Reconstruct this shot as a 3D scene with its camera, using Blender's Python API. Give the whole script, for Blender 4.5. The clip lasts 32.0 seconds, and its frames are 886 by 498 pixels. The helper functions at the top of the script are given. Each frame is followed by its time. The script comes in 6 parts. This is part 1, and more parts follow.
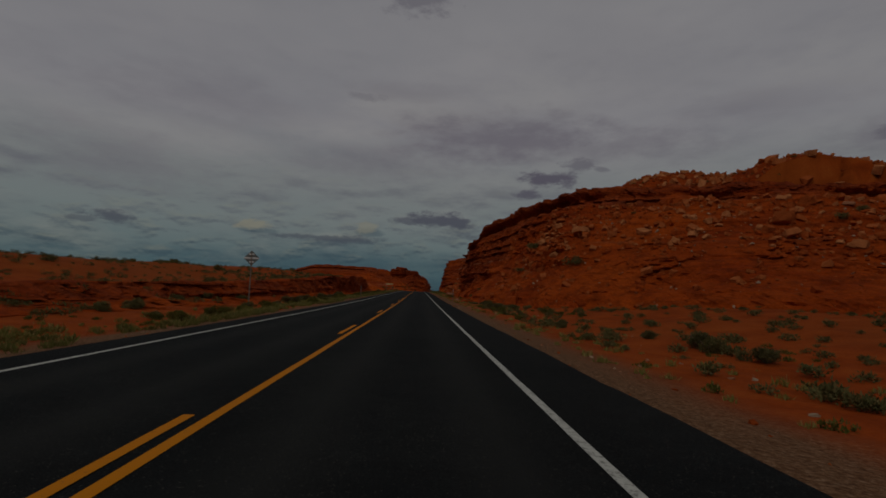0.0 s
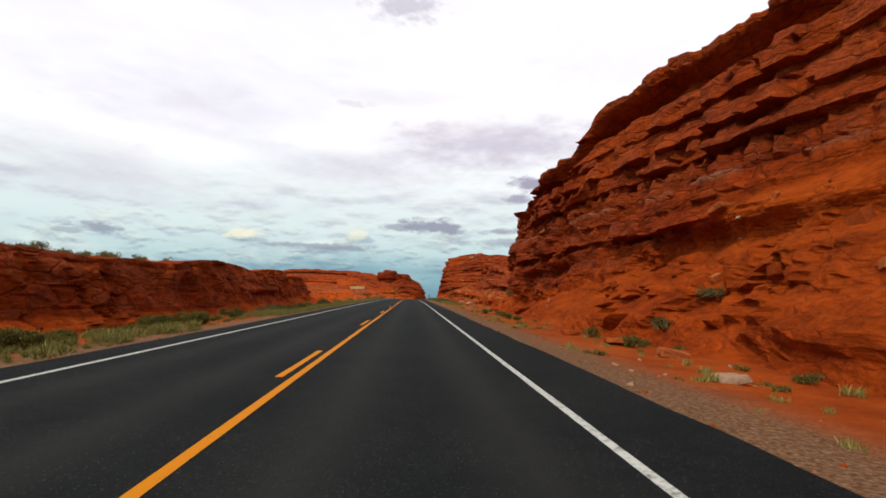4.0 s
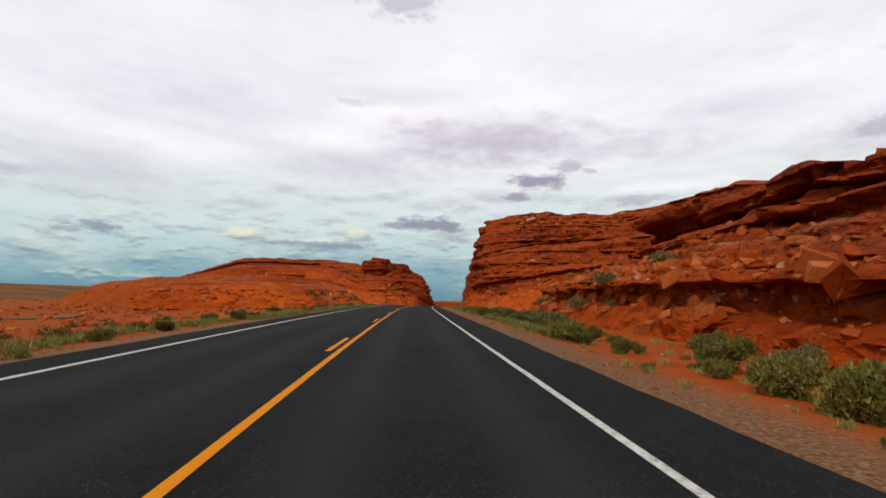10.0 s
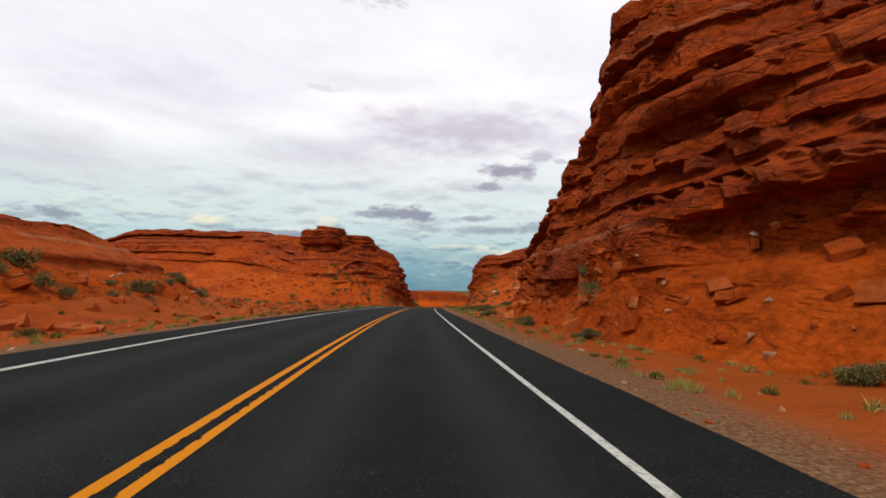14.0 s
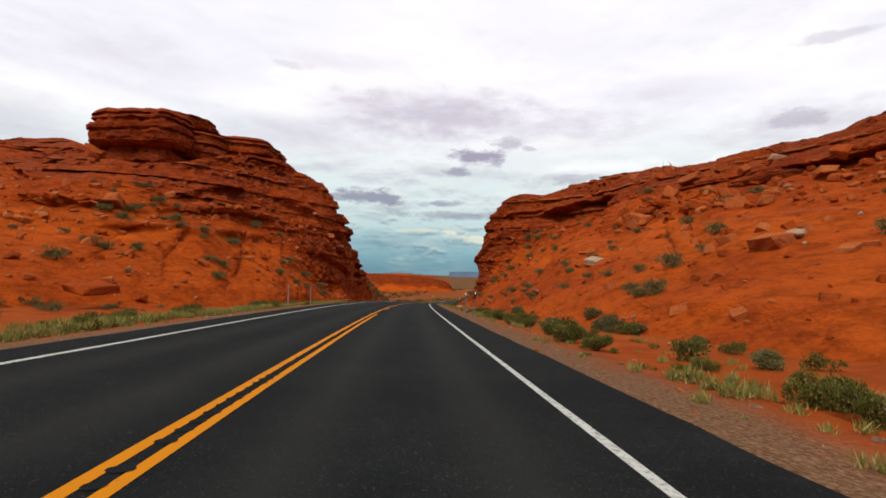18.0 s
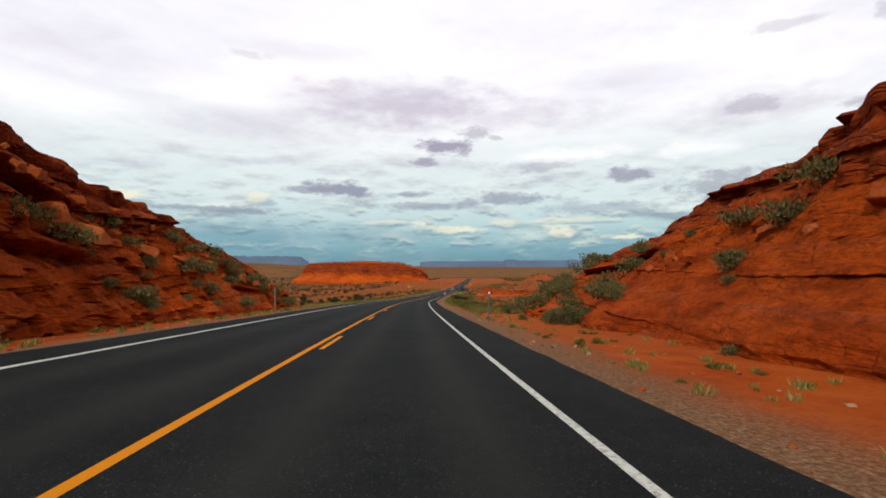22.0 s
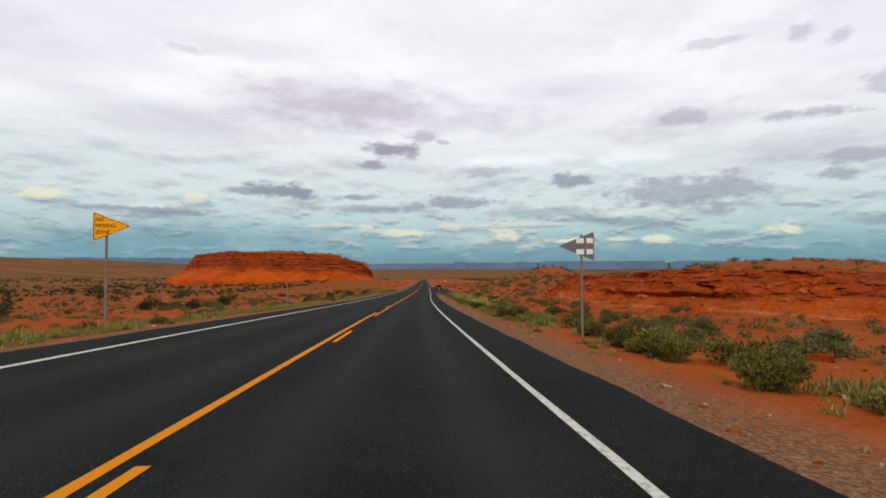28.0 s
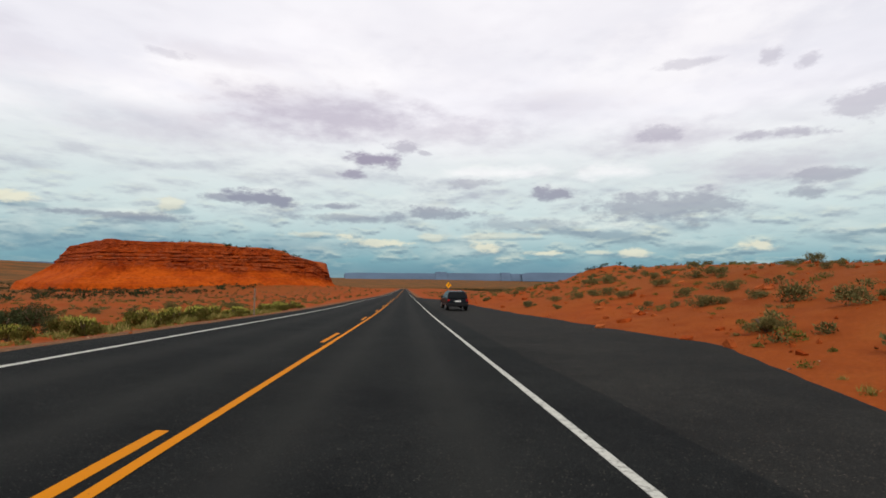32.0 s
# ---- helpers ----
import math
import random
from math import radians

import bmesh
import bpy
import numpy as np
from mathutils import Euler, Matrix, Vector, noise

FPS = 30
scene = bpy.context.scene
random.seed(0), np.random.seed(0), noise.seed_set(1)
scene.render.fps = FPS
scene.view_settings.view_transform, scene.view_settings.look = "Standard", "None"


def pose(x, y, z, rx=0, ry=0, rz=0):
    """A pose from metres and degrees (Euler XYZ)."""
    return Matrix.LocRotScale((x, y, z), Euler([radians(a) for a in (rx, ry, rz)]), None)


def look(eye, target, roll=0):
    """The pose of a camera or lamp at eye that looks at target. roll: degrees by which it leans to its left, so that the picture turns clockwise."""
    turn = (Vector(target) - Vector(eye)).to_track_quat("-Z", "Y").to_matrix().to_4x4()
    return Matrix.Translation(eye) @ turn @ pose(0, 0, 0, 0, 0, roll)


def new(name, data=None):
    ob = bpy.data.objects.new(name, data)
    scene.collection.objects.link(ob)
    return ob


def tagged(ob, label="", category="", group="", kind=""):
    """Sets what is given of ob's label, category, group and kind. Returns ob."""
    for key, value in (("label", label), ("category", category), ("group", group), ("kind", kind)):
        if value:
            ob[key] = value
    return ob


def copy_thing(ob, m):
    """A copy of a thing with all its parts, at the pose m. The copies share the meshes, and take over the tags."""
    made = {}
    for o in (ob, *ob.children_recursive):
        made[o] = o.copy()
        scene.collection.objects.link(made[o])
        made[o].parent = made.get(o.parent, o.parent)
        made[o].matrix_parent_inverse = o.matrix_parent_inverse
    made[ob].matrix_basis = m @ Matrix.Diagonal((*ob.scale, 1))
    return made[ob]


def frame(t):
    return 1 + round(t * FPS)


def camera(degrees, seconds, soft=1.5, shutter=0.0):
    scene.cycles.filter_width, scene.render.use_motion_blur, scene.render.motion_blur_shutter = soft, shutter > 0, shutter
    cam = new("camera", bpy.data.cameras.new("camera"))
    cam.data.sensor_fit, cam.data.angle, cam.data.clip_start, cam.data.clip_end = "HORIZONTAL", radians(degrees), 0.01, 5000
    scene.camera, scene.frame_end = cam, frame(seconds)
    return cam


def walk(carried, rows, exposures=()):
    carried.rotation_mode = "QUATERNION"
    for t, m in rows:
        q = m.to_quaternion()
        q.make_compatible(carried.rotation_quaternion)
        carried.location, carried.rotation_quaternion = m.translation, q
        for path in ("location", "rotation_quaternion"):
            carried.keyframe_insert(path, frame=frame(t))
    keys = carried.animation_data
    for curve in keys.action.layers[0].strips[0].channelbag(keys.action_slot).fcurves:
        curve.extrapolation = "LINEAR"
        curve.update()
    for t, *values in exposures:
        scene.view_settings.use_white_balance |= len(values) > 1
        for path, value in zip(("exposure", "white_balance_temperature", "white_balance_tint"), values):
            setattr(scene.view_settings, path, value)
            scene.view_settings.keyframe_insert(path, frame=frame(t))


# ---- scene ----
# camera: metres and degrees: seconds, x, y, z, yaw, pitch, roll
PATH = [
    (0.0, 0.000, 0.000, 0.000, -2.729, 4.948, -1.915), (0.5, -0.079, 7.832, -0.007, -2.978, 5.250, -1.702),
    (1.0, -0.111, 15.732, 0.009, -3.204, 5.299, -1.755), (1.5, -0.105, 23.728, 0.029, -3.473, 5.281, -1.828),
    (2.0, -0.080, 31.848, 0.057, -3.771, 5.401, -1.494), (2.5, -0.052, 40.109, 0.097, -3.813, 5.512, -1.060),
    (3.0, -0.026, 48.504, 0.156, -3.749, 5.601, -0.886), (3.5, -0.005, 57.024, 0.228, -3.724, 5.643, -0.900),
    (4.0, -0.001, 65.681, 0.301, -3.743, 5.639, -0.825), (4.5, -0.002, 74.478, 0.377, -3.788, 5.666, -0.831),
    (5.0, 0.007, 83.413, 0.454, -3.873, 5.619, -0.816), (5.5, 0.032, 92.488, 0.526, -3.978, 5.569, -0.836),
    (6.0, 0.073, 101.706, 0.592, -4.072, 5.545, -0.913), (6.5, 0.122, 111.072, 0.654, -4.124, 5.541, -1.036),
    (7.0, 0.160, 120.591, 0.712, -4.090, 5.504, -1.160), (7.5, 0.182, 130.270, 0.777, -4.008, 5.578, -1.105),
    (8.0, 0.193, 140.118, 0.857, -3.883, 5.731, -0.931), (8.5, 0.200, 150.137, 0.924, -3.748, 5.433, -1.242),
    (9.0, 0.189, 160.322, 0.951, -3.702, 5.282, -1.348), (9.5, 0.161, 170.651, 0.970, -3.716, 5.385, -1.148),
    (10.0, 0.132, 181.099, 0.997, -3.828, 5.414, -0.725), (10.5, 0.135, 191.618, 1.016, -4.067, 5.178, -0.161),
    (11.0, 0.206, 202.195, 1.027, -4.466, 5.229, -0.207), (11.5, 0.363, 212.846, 1.012, -4.917, 4.988, -0.380),
    (12.0, 0.606, 223.606, 0.942, -5.384, 4.571, -0.543), (12.5, 0.950, 234.511, 0.823, -5.808, 4.340, -0.689),
    (13.0, 1.381, 245.602, 0.698, -6.309, 4.608, -0.383), (13.5, 1.899, 256.888, 0.566, -6.751, 4.515, -0.333),
    (14.0, 2.526, 268.359, 0.394, -7.141, 4.182, -0.658), (14.5, 3.276, 280.005, 0.156, -7.567, 3.902, -0.729),
    (15.0, 4.148, 291.806, -0.155, -8.027, 3.518, -0.754), (15.5, 5.129, 303.728, -0.530, -8.462, 3.296, -0.756),
    (16.0, 6.207, 315.734, -0.934, -8.870, 3.278, -0.783), (16.5, 7.376, 327.785, -1.349, -9.298, 3.296, -0.905),
    (17.0, 8.627, 339.845, -1.789, -9.851, 2.909, -1.224), (17.5, 9.962, 351.895, -2.262, -10.409, 2.886, -1.522),
    (18.0, 11.383, 363.937, -2.781, -10.937, 2.467, -1.547), (18.5, 12.876, 375.990, -3.315, -11.327, 2.747, -1.419),
    (19.0, 14.441, 388.072, -3.875, -11.691, 2.383, -0.821), (19.5, 16.121, 400.188, -4.502, -12.077, 2.017, -0.520),
    (20.0, 17.923, 412.333, -5.198, -12.564, 1.655, -0.283), (20.5, 19.850, 424.496, -5.934, -13.102, 1.626, -0.041),
    (21.0, 21.894, 436.683, -6.693, -13.630, 1.473, 0.116), (21.5, 24.049, 448.898, -7.469, -14.080, 1.439, 0.114),
    (22.0, 26.304, 461.143, -8.257, -14.481, 1.406, 0.180), (22.5, 28.656, 473.422, -9.058, -14.877, 1.271, 0.274),
    (23.0, 31.104, 485.738, -9.865, -15.307, 1.416, 0.087), (23.5, 33.646, 498.095, -10.684, -15.682, 1.261, -0.287),
    (24.0, 36.271, 510.496, -11.534, -15.894, 1.184, -0.467), (24.5, 38.983, 522.945, -12.419, -16.194, 0.949, -0.313),
    (25.0, 41.802, 535.439, -13.319, -16.685, 1.124, -0.628), (25.5, 44.763, 547.971, -14.216, -17.365, 1.058, -0.419),
    (26.0, 47.889, 560.533, -15.103, -18.111, 1.180, -0.105), (26.5, 51.188, 573.121, -15.963, -18.859, 1.340, 0.184),
    (27.0, 54.658, 585.730, -16.790, -19.555, 1.473, 0.362), (27.5, 58.282, 598.361, -17.573, -20.151, 1.570, 0.386),
    (28.0, 62.042, 611.016, -18.280, -20.610, 1.792, 0.268), (28.5, 65.920, 623.695, -18.985, -21.043, 2.025, 0.420),
    (29.0, 69.911, 636.397, -19.677, -21.416, 2.086, 0.410), (29.5, 74.016, 649.118, -20.357, -21.901, 2.168, 0.661),
    (30.0, 78.233, 661.858, -21.025, -22.448, 2.144, 0.659), (30.5, 82.538, 674.622, -21.652, -22.688, 2.494, 0.388),
    (31.0, 86.895, 687.414, -22.218, -22.787, 2.704, -0.157), (31.5, 91.284, 700.222, -22.746, -22.848, 2.765, -0.517),
    (32.0, 95.704, 713.036, -23.250, -22.927, 3.054, -0.519),
]
cam = camera(84.0, 32.0, soft=1.7)
walk(cam, [(t, pose(x, y, z, 90 + p, 0, w) @ pose(0, 0, 0, 0, 0, -r)) for t, x, y, z, w, p, r in PATH],
     exposures=[(0.0, -2.45), (0.5, -1.72), (1.0, -1.15), (1.5, -0.62), (2.0, -0.10), (2.4, -0.05), (3.0, -0.10), (3.6, -0.08), (4.0, 0.0), (4.5, 0.0), (7.0, -0.18), (11.5, -0.18), (14.0, -0.10), (19.0, -0.04), (20.0, 0.04), (21.0, 0.16), (22.0, -0.04), (23.0, -0.18), (32.0, -0.18)])

# ---- light ----
SUN_AZ, SUN_EL = radians(215), radians(52)      # compass angle from +y clockwise, height


def node(nt, kind, **kw):
    nd = nt.nodes.new(kind)
    for k, v in kw.items():
        if k == "operation":
            nd.operation = v
        elif k == "blend_type":
            nd.blend_type = v
        elif k == "data_type":
            nd.data_type = v
        else:
            nd.inputs[k.replace("_", " ")].default_value = v
    return nd


def ramp(nt, fac, stops):
    r = nt.nodes.new("ShaderNodeValToRGB")
    el = r.color_ramp.elements
    while len(el) < len(stops):
        el.new(0.5)
    for e, (p, c) in zip(el, stops):
        e.position = p
        e.color = (*c, 1) if len(c) == 3 else c
    nt.links.new(fac, r.inputs[0])
    return r.outputs[0]


def math_node(nt, op, a, b=0.0, c=0.0, clamp=False):
    m = nt.nodes.new("ShaderNodeMath")
    m.operation, m.use_clamp = op, clamp
    for i, v in enumerate((a, b, c)):
        if isinstance(v, (int, float)):
            m.inputs[i].default_value = v
        else:
            nt.links.new(v, m.inputs[i])
    return m.outputs[0]


def vec_node(nt, op, a, b=(0, 0, 0)):
    m = nt.nodes.new("ShaderNodeVectorMath")
    m.operation = op
    for i, v in enumerate((a, b)):
        if isinstance(v, tuple):
            m.inputs[i].default_value = v
        else:
            nt.links.new(v, m.inputs[i])
    return m.outputs["Value"] if op in ("DOT_PRODUCT", "LENGTH") else m.outputs[0]


def mix(nt, fac, a, b, mode="MIX"):
    m = nt.nodes.new("ShaderNodeMix")
    m.data_type, m.blend_type = "RGBA", mode
    for i, v in ((0, fac), (6, a), (7, b)):
        if isinstance(v, (int, float)):
            m.inputs[i].default_value = v
        elif isinstance(v, tuple):
            m.inputs[i].default_value = (*v, 1)
        else:
            nt.links.new(v, m.inputs[i])
    return m.outputs[2]


def noise_node(nt, vec, scale, detail=4.0, rough=0.55):
    n = nt.nodes.new("ShaderNodeTexNoise")
    n.inputs["Scale"].default_value, n.inputs["Detail"].default_value, n.inputs["Roughness"].default_value = scale, detail, rough
    if vec is not None:
        nt.links.new(vec, n.inputs["Vector"])
    return n.outputs["Fac"]


# single clouds: compass angle, height, half width and half height in degrees, weight
LAVENDER = ((10.6, 17.4, 11, 2.4, .8), (23, 16.4, 8.5, 1.7, .55), (4.4, 18.7, 7.5, 1.7, .4), (-7, 14.6, 7, 1.5, .4), (-2.6, 22.3, 6, .8, .3), (47, 14.9, 5.5, 1.4, .5),
            (58, 10.6, 6, 1.4, .5), (-33, 11.5, 7, 2.2, .4), (-24, 19, 10, 2.0, .25), (36, 19, 7, 1.2, .25))
GREY = ((14.9, 13.2, 3.2, 1.1, 1.0), (12.2, 11.6, 1.5, .7, .9), (17.6, 14.6, 2.2, .8, .6), (2.6, 8.2, 3.3, .75, 1.0), (-1.4, 8.0, 2.0, .4, .8), (10.2, 7.7, 2.6, .4, .8),
        (-11, 5.6, 4.6, .4, .8), (35.6, 9.4, 2.7, .75, .9), (25.6, 10.6, 3.3, .5, .5), (22.2, 7.1, 5.0, .85, .8), (11.8, 6.4, 4.6, .4, .6), (59.9, 8.1, 1.9, .5, .7),
        (61, 9.5, 3.3, .6, .6), (57.2, 21, 1.1, .7, .45), (60.1, 19.9, .9, .6, .45), (50.7, 21.7, 3.0, .45, .4))
GREY_2 = ((57.7, 13.8, 3.2, .45, .6), (64, 15.5, 2.2, 1.0, .5), (46.5, 7.4, 6.5, 1.3, .7), (-31.2, 6.2, 1.9, .45, .9), (-33.6, 5.8, 1.2, .22, .6), (-1.2, 31.4, 3.3, 1.2, .7),
          (-7.5, 21.6, 1.6, .35, .3), (47, 15.2, 2.0, .7, .5), (20.6, 14.0, .9, .35, .5), (32, 6.0, 6, .6, .45))
CREAM = ((11.9, 4.2, 1.5, .6, .9), (16.3, 3.65, 2.9, .4, .8), (27.5, 3.3, 1.6, .5, .8), (35.2, 2.6, 2.0, .28, .8), (40.1, 2.7, 1.8, .28, .6), (44.1, 2.7, 1.7, .4, .8),
         (55.8, 3.3, 1.3, .45, .8), (21.6, 4.5, 2.0, .4, .5), (-6.4, 7.2, 1.0, .6, .6), (8, 4.5, 2.5, .3, .5), (-18.5, 6.6, 1.8, .5, .8), (30, 4.6, 3.5, .3, .4))
BRIGHT = ((0, 20.3, 9, 1.8, .7), (41.5, 11.5, 3.9, .7, .7), (-10.2, 17.6, 7.7, 1.4, .6), (46, 21.6, 8, 3, .5), (30.2, 11.8, 5.8, .55, .6), (13, 22, 6, 2.2, .5), (54, 24, 7, 2, .5), (-26, 15, 9, 1.5, .4))


def build_world():
    w = bpy.data.worlds.new("sky")
    scene.world = w
    w.use_nodes = True
    nt = w.node_tree
    nt.nodes.clear()
    out = nt.nodes.new("ShaderNodeOutputWorld")
    bg = nt.nodes.new("ShaderNodeBackground")
    nt.links.new(bg.outputs[0], out.inputs[0])
    sky = nt.nodes.new("ShaderNodeTexSky")
    sky.sky_type, sky.sun_disc = "NISHITA", False
    sky.sun_elevation, sky.sun_rotation = SUN_EL, SUN_AZ
    sky.dust_density, sky.ozone_density = 1.5, 2.0
    co = nt.nodes.new("ShaderNodeTexCoord").outputs["Generated"]
    sep = nt.nodes.new("ShaderNodeSeparateXYZ")
    nt.links.new(co, sep.inputs[0])
    z = math_node(nt, "MAXIMUM", sep.outputs[2], 0.0)
    az = math_node(nt, "MULTIPLY", math_node(nt, "ARCTAN2", sep.outputs[0], sep.outputs[1]), 57.2958)
    el = math_node(nt, "MULTIPLY", math_node(nt, "ARCSINE", sep.outputs[2]), 57.2958)

    def field(scale, tall, detail, rough, lift=0.0, shift=0.0):
        """Cloud noise on the dome, drawn out along the horizon; lift moves it up by degrees."""
        v = vec_node(nt, "ADD", vec_node(nt, "MULTIPLY", co, (1.0, 1.0, tall)), (shift, shift * .7, shift * 1.3 - lift * tall / 57.3))
        return noise_node(nt, v, scale, detail, rough)

    # open air between the clouds, whiter with height
    blue = mix(nt, 1.0, sky.outputs[0], (0.085, 0.085, 0.085), "MULTIPLY")
    haze = ramp(nt, z, [(0.0, (0.17, 0.34, 0.43)), (0.03, (0.24, 0.48, 0.56)), (0.075, (0.56, 0.75, 0.77)), (0.13, (0.80, 0.93, 0.92)), (0.21, (0.88, 0.95, 0.96)), (0.32, (1.00, 0.99, 1.07)), (0.6, (1.08, 1.06, 1.12)), (1.0, (0.6, 0.59, 0.64))])
    body = mix(nt, 0.12, haze, blue)
    # broad soft decks
    inv = math_node(nt, "DIVIDE", 1.0, math_node(nt, "ADD", z, 0.085))
    flat = vec_node(nt, "SCALE", co)
    nt.links.new(inv, nt.nodes[-1].inputs["Scale"])
    drop = vec_node(nt, "MULTIPLY", flat, (1.0, 1.0, 0.0))
    wide = noise_node(nt, drop, 0.42, 5, 0.6)
    bank = noise_node(nt, vec_node(nt, "MULTIPLY", drop, (0.9, 0.8, 1.0)), 0.8, 5, 0.5)
    high = ramp(nt, z, [(0.13, (0, 0, 0)), (0.28, (1, 1, 1))])
    lit = ramp(nt, z, [(0.0, (0.62, 0.74, 0.68)), (0.06, (0.86, 0.93, 0.86)), (0.14, (0.95, 1.02, 0.98)), (0.3, (1.14, 1.11, 1.16)), (0.6, (1.16, 1.13, 1.16)), (1.0, (0.60, 0.59, 0.64))])
    grey = ramp(nt, z, [(0.0, (0.15, 0.30, 0.38)), (0.07, (0.27, 0.38, 0.45)), (0.14, (0.44, 0.47, 0.56)), (0.3, (0.64, 0.60, 0.71)), (1.0, (0.40, 0.39, 0.45))])
    body = mix(nt, math_node(nt, "MULTIPLY", high, ramp(nt, wide, [(0.36, (0, 0, 0)), (0.58, (.85, .85, .85))])), body, lit)
    body = mix(nt, math_node(nt, "MULTIPLY", high, ramp(nt, bank, [(0.50, (0, 0, 0)), (0.74, (0.32, 0.32, 0.32))])), body, grey)
    # rows of small cumulus low down: shaded flat undersides, lit tops
    a0, a1 = field(5.2, 3.2, 6, .55), field(5.2, 3.2, 6, .55, .75)
    rows = ramp(nt, z, [(0.02, (.25, .25, .25)), (0.06, (1, 1, 1)), (0.15, (1, 1, 1)), (0.26, (.22, .22, .22)), (.5, (.1, .1, .1))])
    rise = math_node(nt, "MULTIPLY", math_node(nt, "SUBTRACT", a0, a1), 4.5)
    thick = ramp(nt, a0, [(0.44, (0, 0, 0)), (0.60, (1, 1, 1))])
    lower = math_node(nt, "MULTIPLY", math_node(nt, "MULTIPLY", thick, rows), math_node(nt, "ADD", .42, math_node(nt, "MULTIPLY", rise, 1.0), clamp=True), clamp=True)
    upper = math_node(nt, "MULTIPLY", math_node(nt, "MULTIPLY", thick, rows), math_node(nt, "SUBTRACT", .32, rise, clamp=True), clamp=True)
    body = mix(nt, math_node(nt, "MULTIPLY", lower, .75), body, grey)
    body = mix(nt, math_node(nt, "MULTIPLY", upper, .95), body, lit)
    b0, b1 = field(13.0, 3.4, 5, .55, 0, 3.1), field(13.0, 3.4, 5, .55, .3, 3.1)
    near = ramp(nt, z, [(0.012, (.2, .2, .2)), (0.035, (1, 1, 1)), (0.10, (.8, .8, .8)), (0.18, (.2, .2, .2)), (.3, (0, 0, 0))])
    rise = math_node(nt, "MULTIPLY", math_node(nt, "SUBTRACT", b0, b1), 5.0)
    thick = math_node(nt, "MULTIPLY", ramp(nt, b0, [(0.47, (0, 0, 0)), (0.60, (1, 1, 1))]), near)
    body = mix(nt, math_node(nt, "MULTIPLY", thick, math_node(nt, "ADD", .30, rise, clamp=True), clamp=True), body, grey)
    body = mix(nt, math_node(nt, "MULTIPLY", thick, math_node(nt, "SUBTRACT", .22, rise, clamp=True), clamp=True), body, (0.84, 0.88, 0.74))
    fray = math_node(nt, "MULTIPLY", math_node(nt, "SUBTRACT", field(17, 2.6, 6, .6, 0, 1.7), .5), 2.6)
    fray = math_node(nt, "ADD", fray, math_node(nt, "MULTIPLY", math_node(nt, "SUBTRACT", field(6, 2.2, 3, .5, 0, 5.2), .5), 1.4))
    both = nt.nodes.new("ShaderNodeCombineXYZ")
    nt.links.new(az, both.inputs[0])
    nt.links.new(el, both.inputs[1])

    torn = math_node(nt, "ADD", fray, math_node(nt, "MULTIPLY", math_node(nt, "SUBTRACT", field(30, 2.0, 5, .65, 0, 9.1), .5), 2.6))

    def cover(clouds, soft, edge=fray):
        """How much of the sky these clouds hide, 0 to 1."""
        total = None
        for a, e, w, h, k in clouds:
            m = nt.nodes.new("ShaderNodeVectorMath")
            m.operation = "MULTIPLY_ADD"
            m.inputs[1].default_value, m.inputs[2].default_value = (1 / w, 1 / h, 0), (-a / w, -e / h, 0)
            nt.links.new(both.outputs[0], m.inputs[0])
            d = math_node(nt, "ADD", vec_node(nt, "LENGTH", m.outputs[0]), edge)
            r = nt.nodes.new("ShaderNodeMapRange")
            r.interpolation_type = "SMOOTHSTEP"
            for i, v in ((1, 1.0 - soft), (2, 1.0 + soft * .8), (3, k), (4, 0.0)):
                r.inputs[i].default_value = v
            nt.links.new(d, r.inputs[0])
            total = r.outputs[0] if total is None else math_node(nt, "MAXIMUM", total, r.outputs[0])
        return total
    body = mix(nt, cover(BRIGHT, 1.0), body, (1.20, 1.17, 1.18))
    body = mix(nt, cover(LAVENDER, 1.0), body, (0.60, 0.55, 0.66))
    body = mix(nt, cover([(a, e + h * .9, w * .8, h * .8, k * .45) for a, e, w, h, k in GREY + GREY_2], .6), body, lit)
    tint = ramp(nt, z, [(.10, (0.31, 0.36, 0.44)), (.22, (0.42, 0.39, 0.50)), (.5, (.55, .52, .62))])
    body = mix(nt, cover(GREY + GREY_2, .55, torn), body, tint)
    body = mix(nt, cover([(a + .4, e - h * 1.2, w * 1.2, h * .6, .5) for a, e, w, h, k in CREAM], .5), body, (0.25, 0.38, 0.46))
    body = mix(nt, cover(CREAM, .5, torn), body, (0.95, 0.92, 0.72))
    body = mix(nt, cover(((-10, 2.8, 14, 1.7, .5), (4, 3.0, 8, 1.2, .4), (40, .9, 22, 1.0, .3)), .9), body, (0.13, 0.29, 0.40))
    nt.links.new(body, bg.inputs[0])
    bg.inputs[1].default_value = 1.0


build_world()
sun = new("sun", bpy.data.lights.new("sun", "SUN"))
sun.data.energy, sun.data.angle, sun.data.color = 2.4, radians(6), (1.0, 0.95, 0.87)
sun.matrix_world = look((0, 0, 60), (-math.sin(SUN_AZ) * 60, -math.cos(SUN_AZ) * 60, 60 - 60 * math.tan(SUN_EL)))

# ---- materials ----


def material(name, rough=0.9):
    m = bpy.data.materials.new(name)
    m.use_nodes = True
    nt = m.node_tree
    b = nt.nodes["Principled BSDF"]
    b.inputs["Roughness"].default_value = rough
    b.inputs["Specular IOR Level"].default_value = 0.04
    return m, nt, b


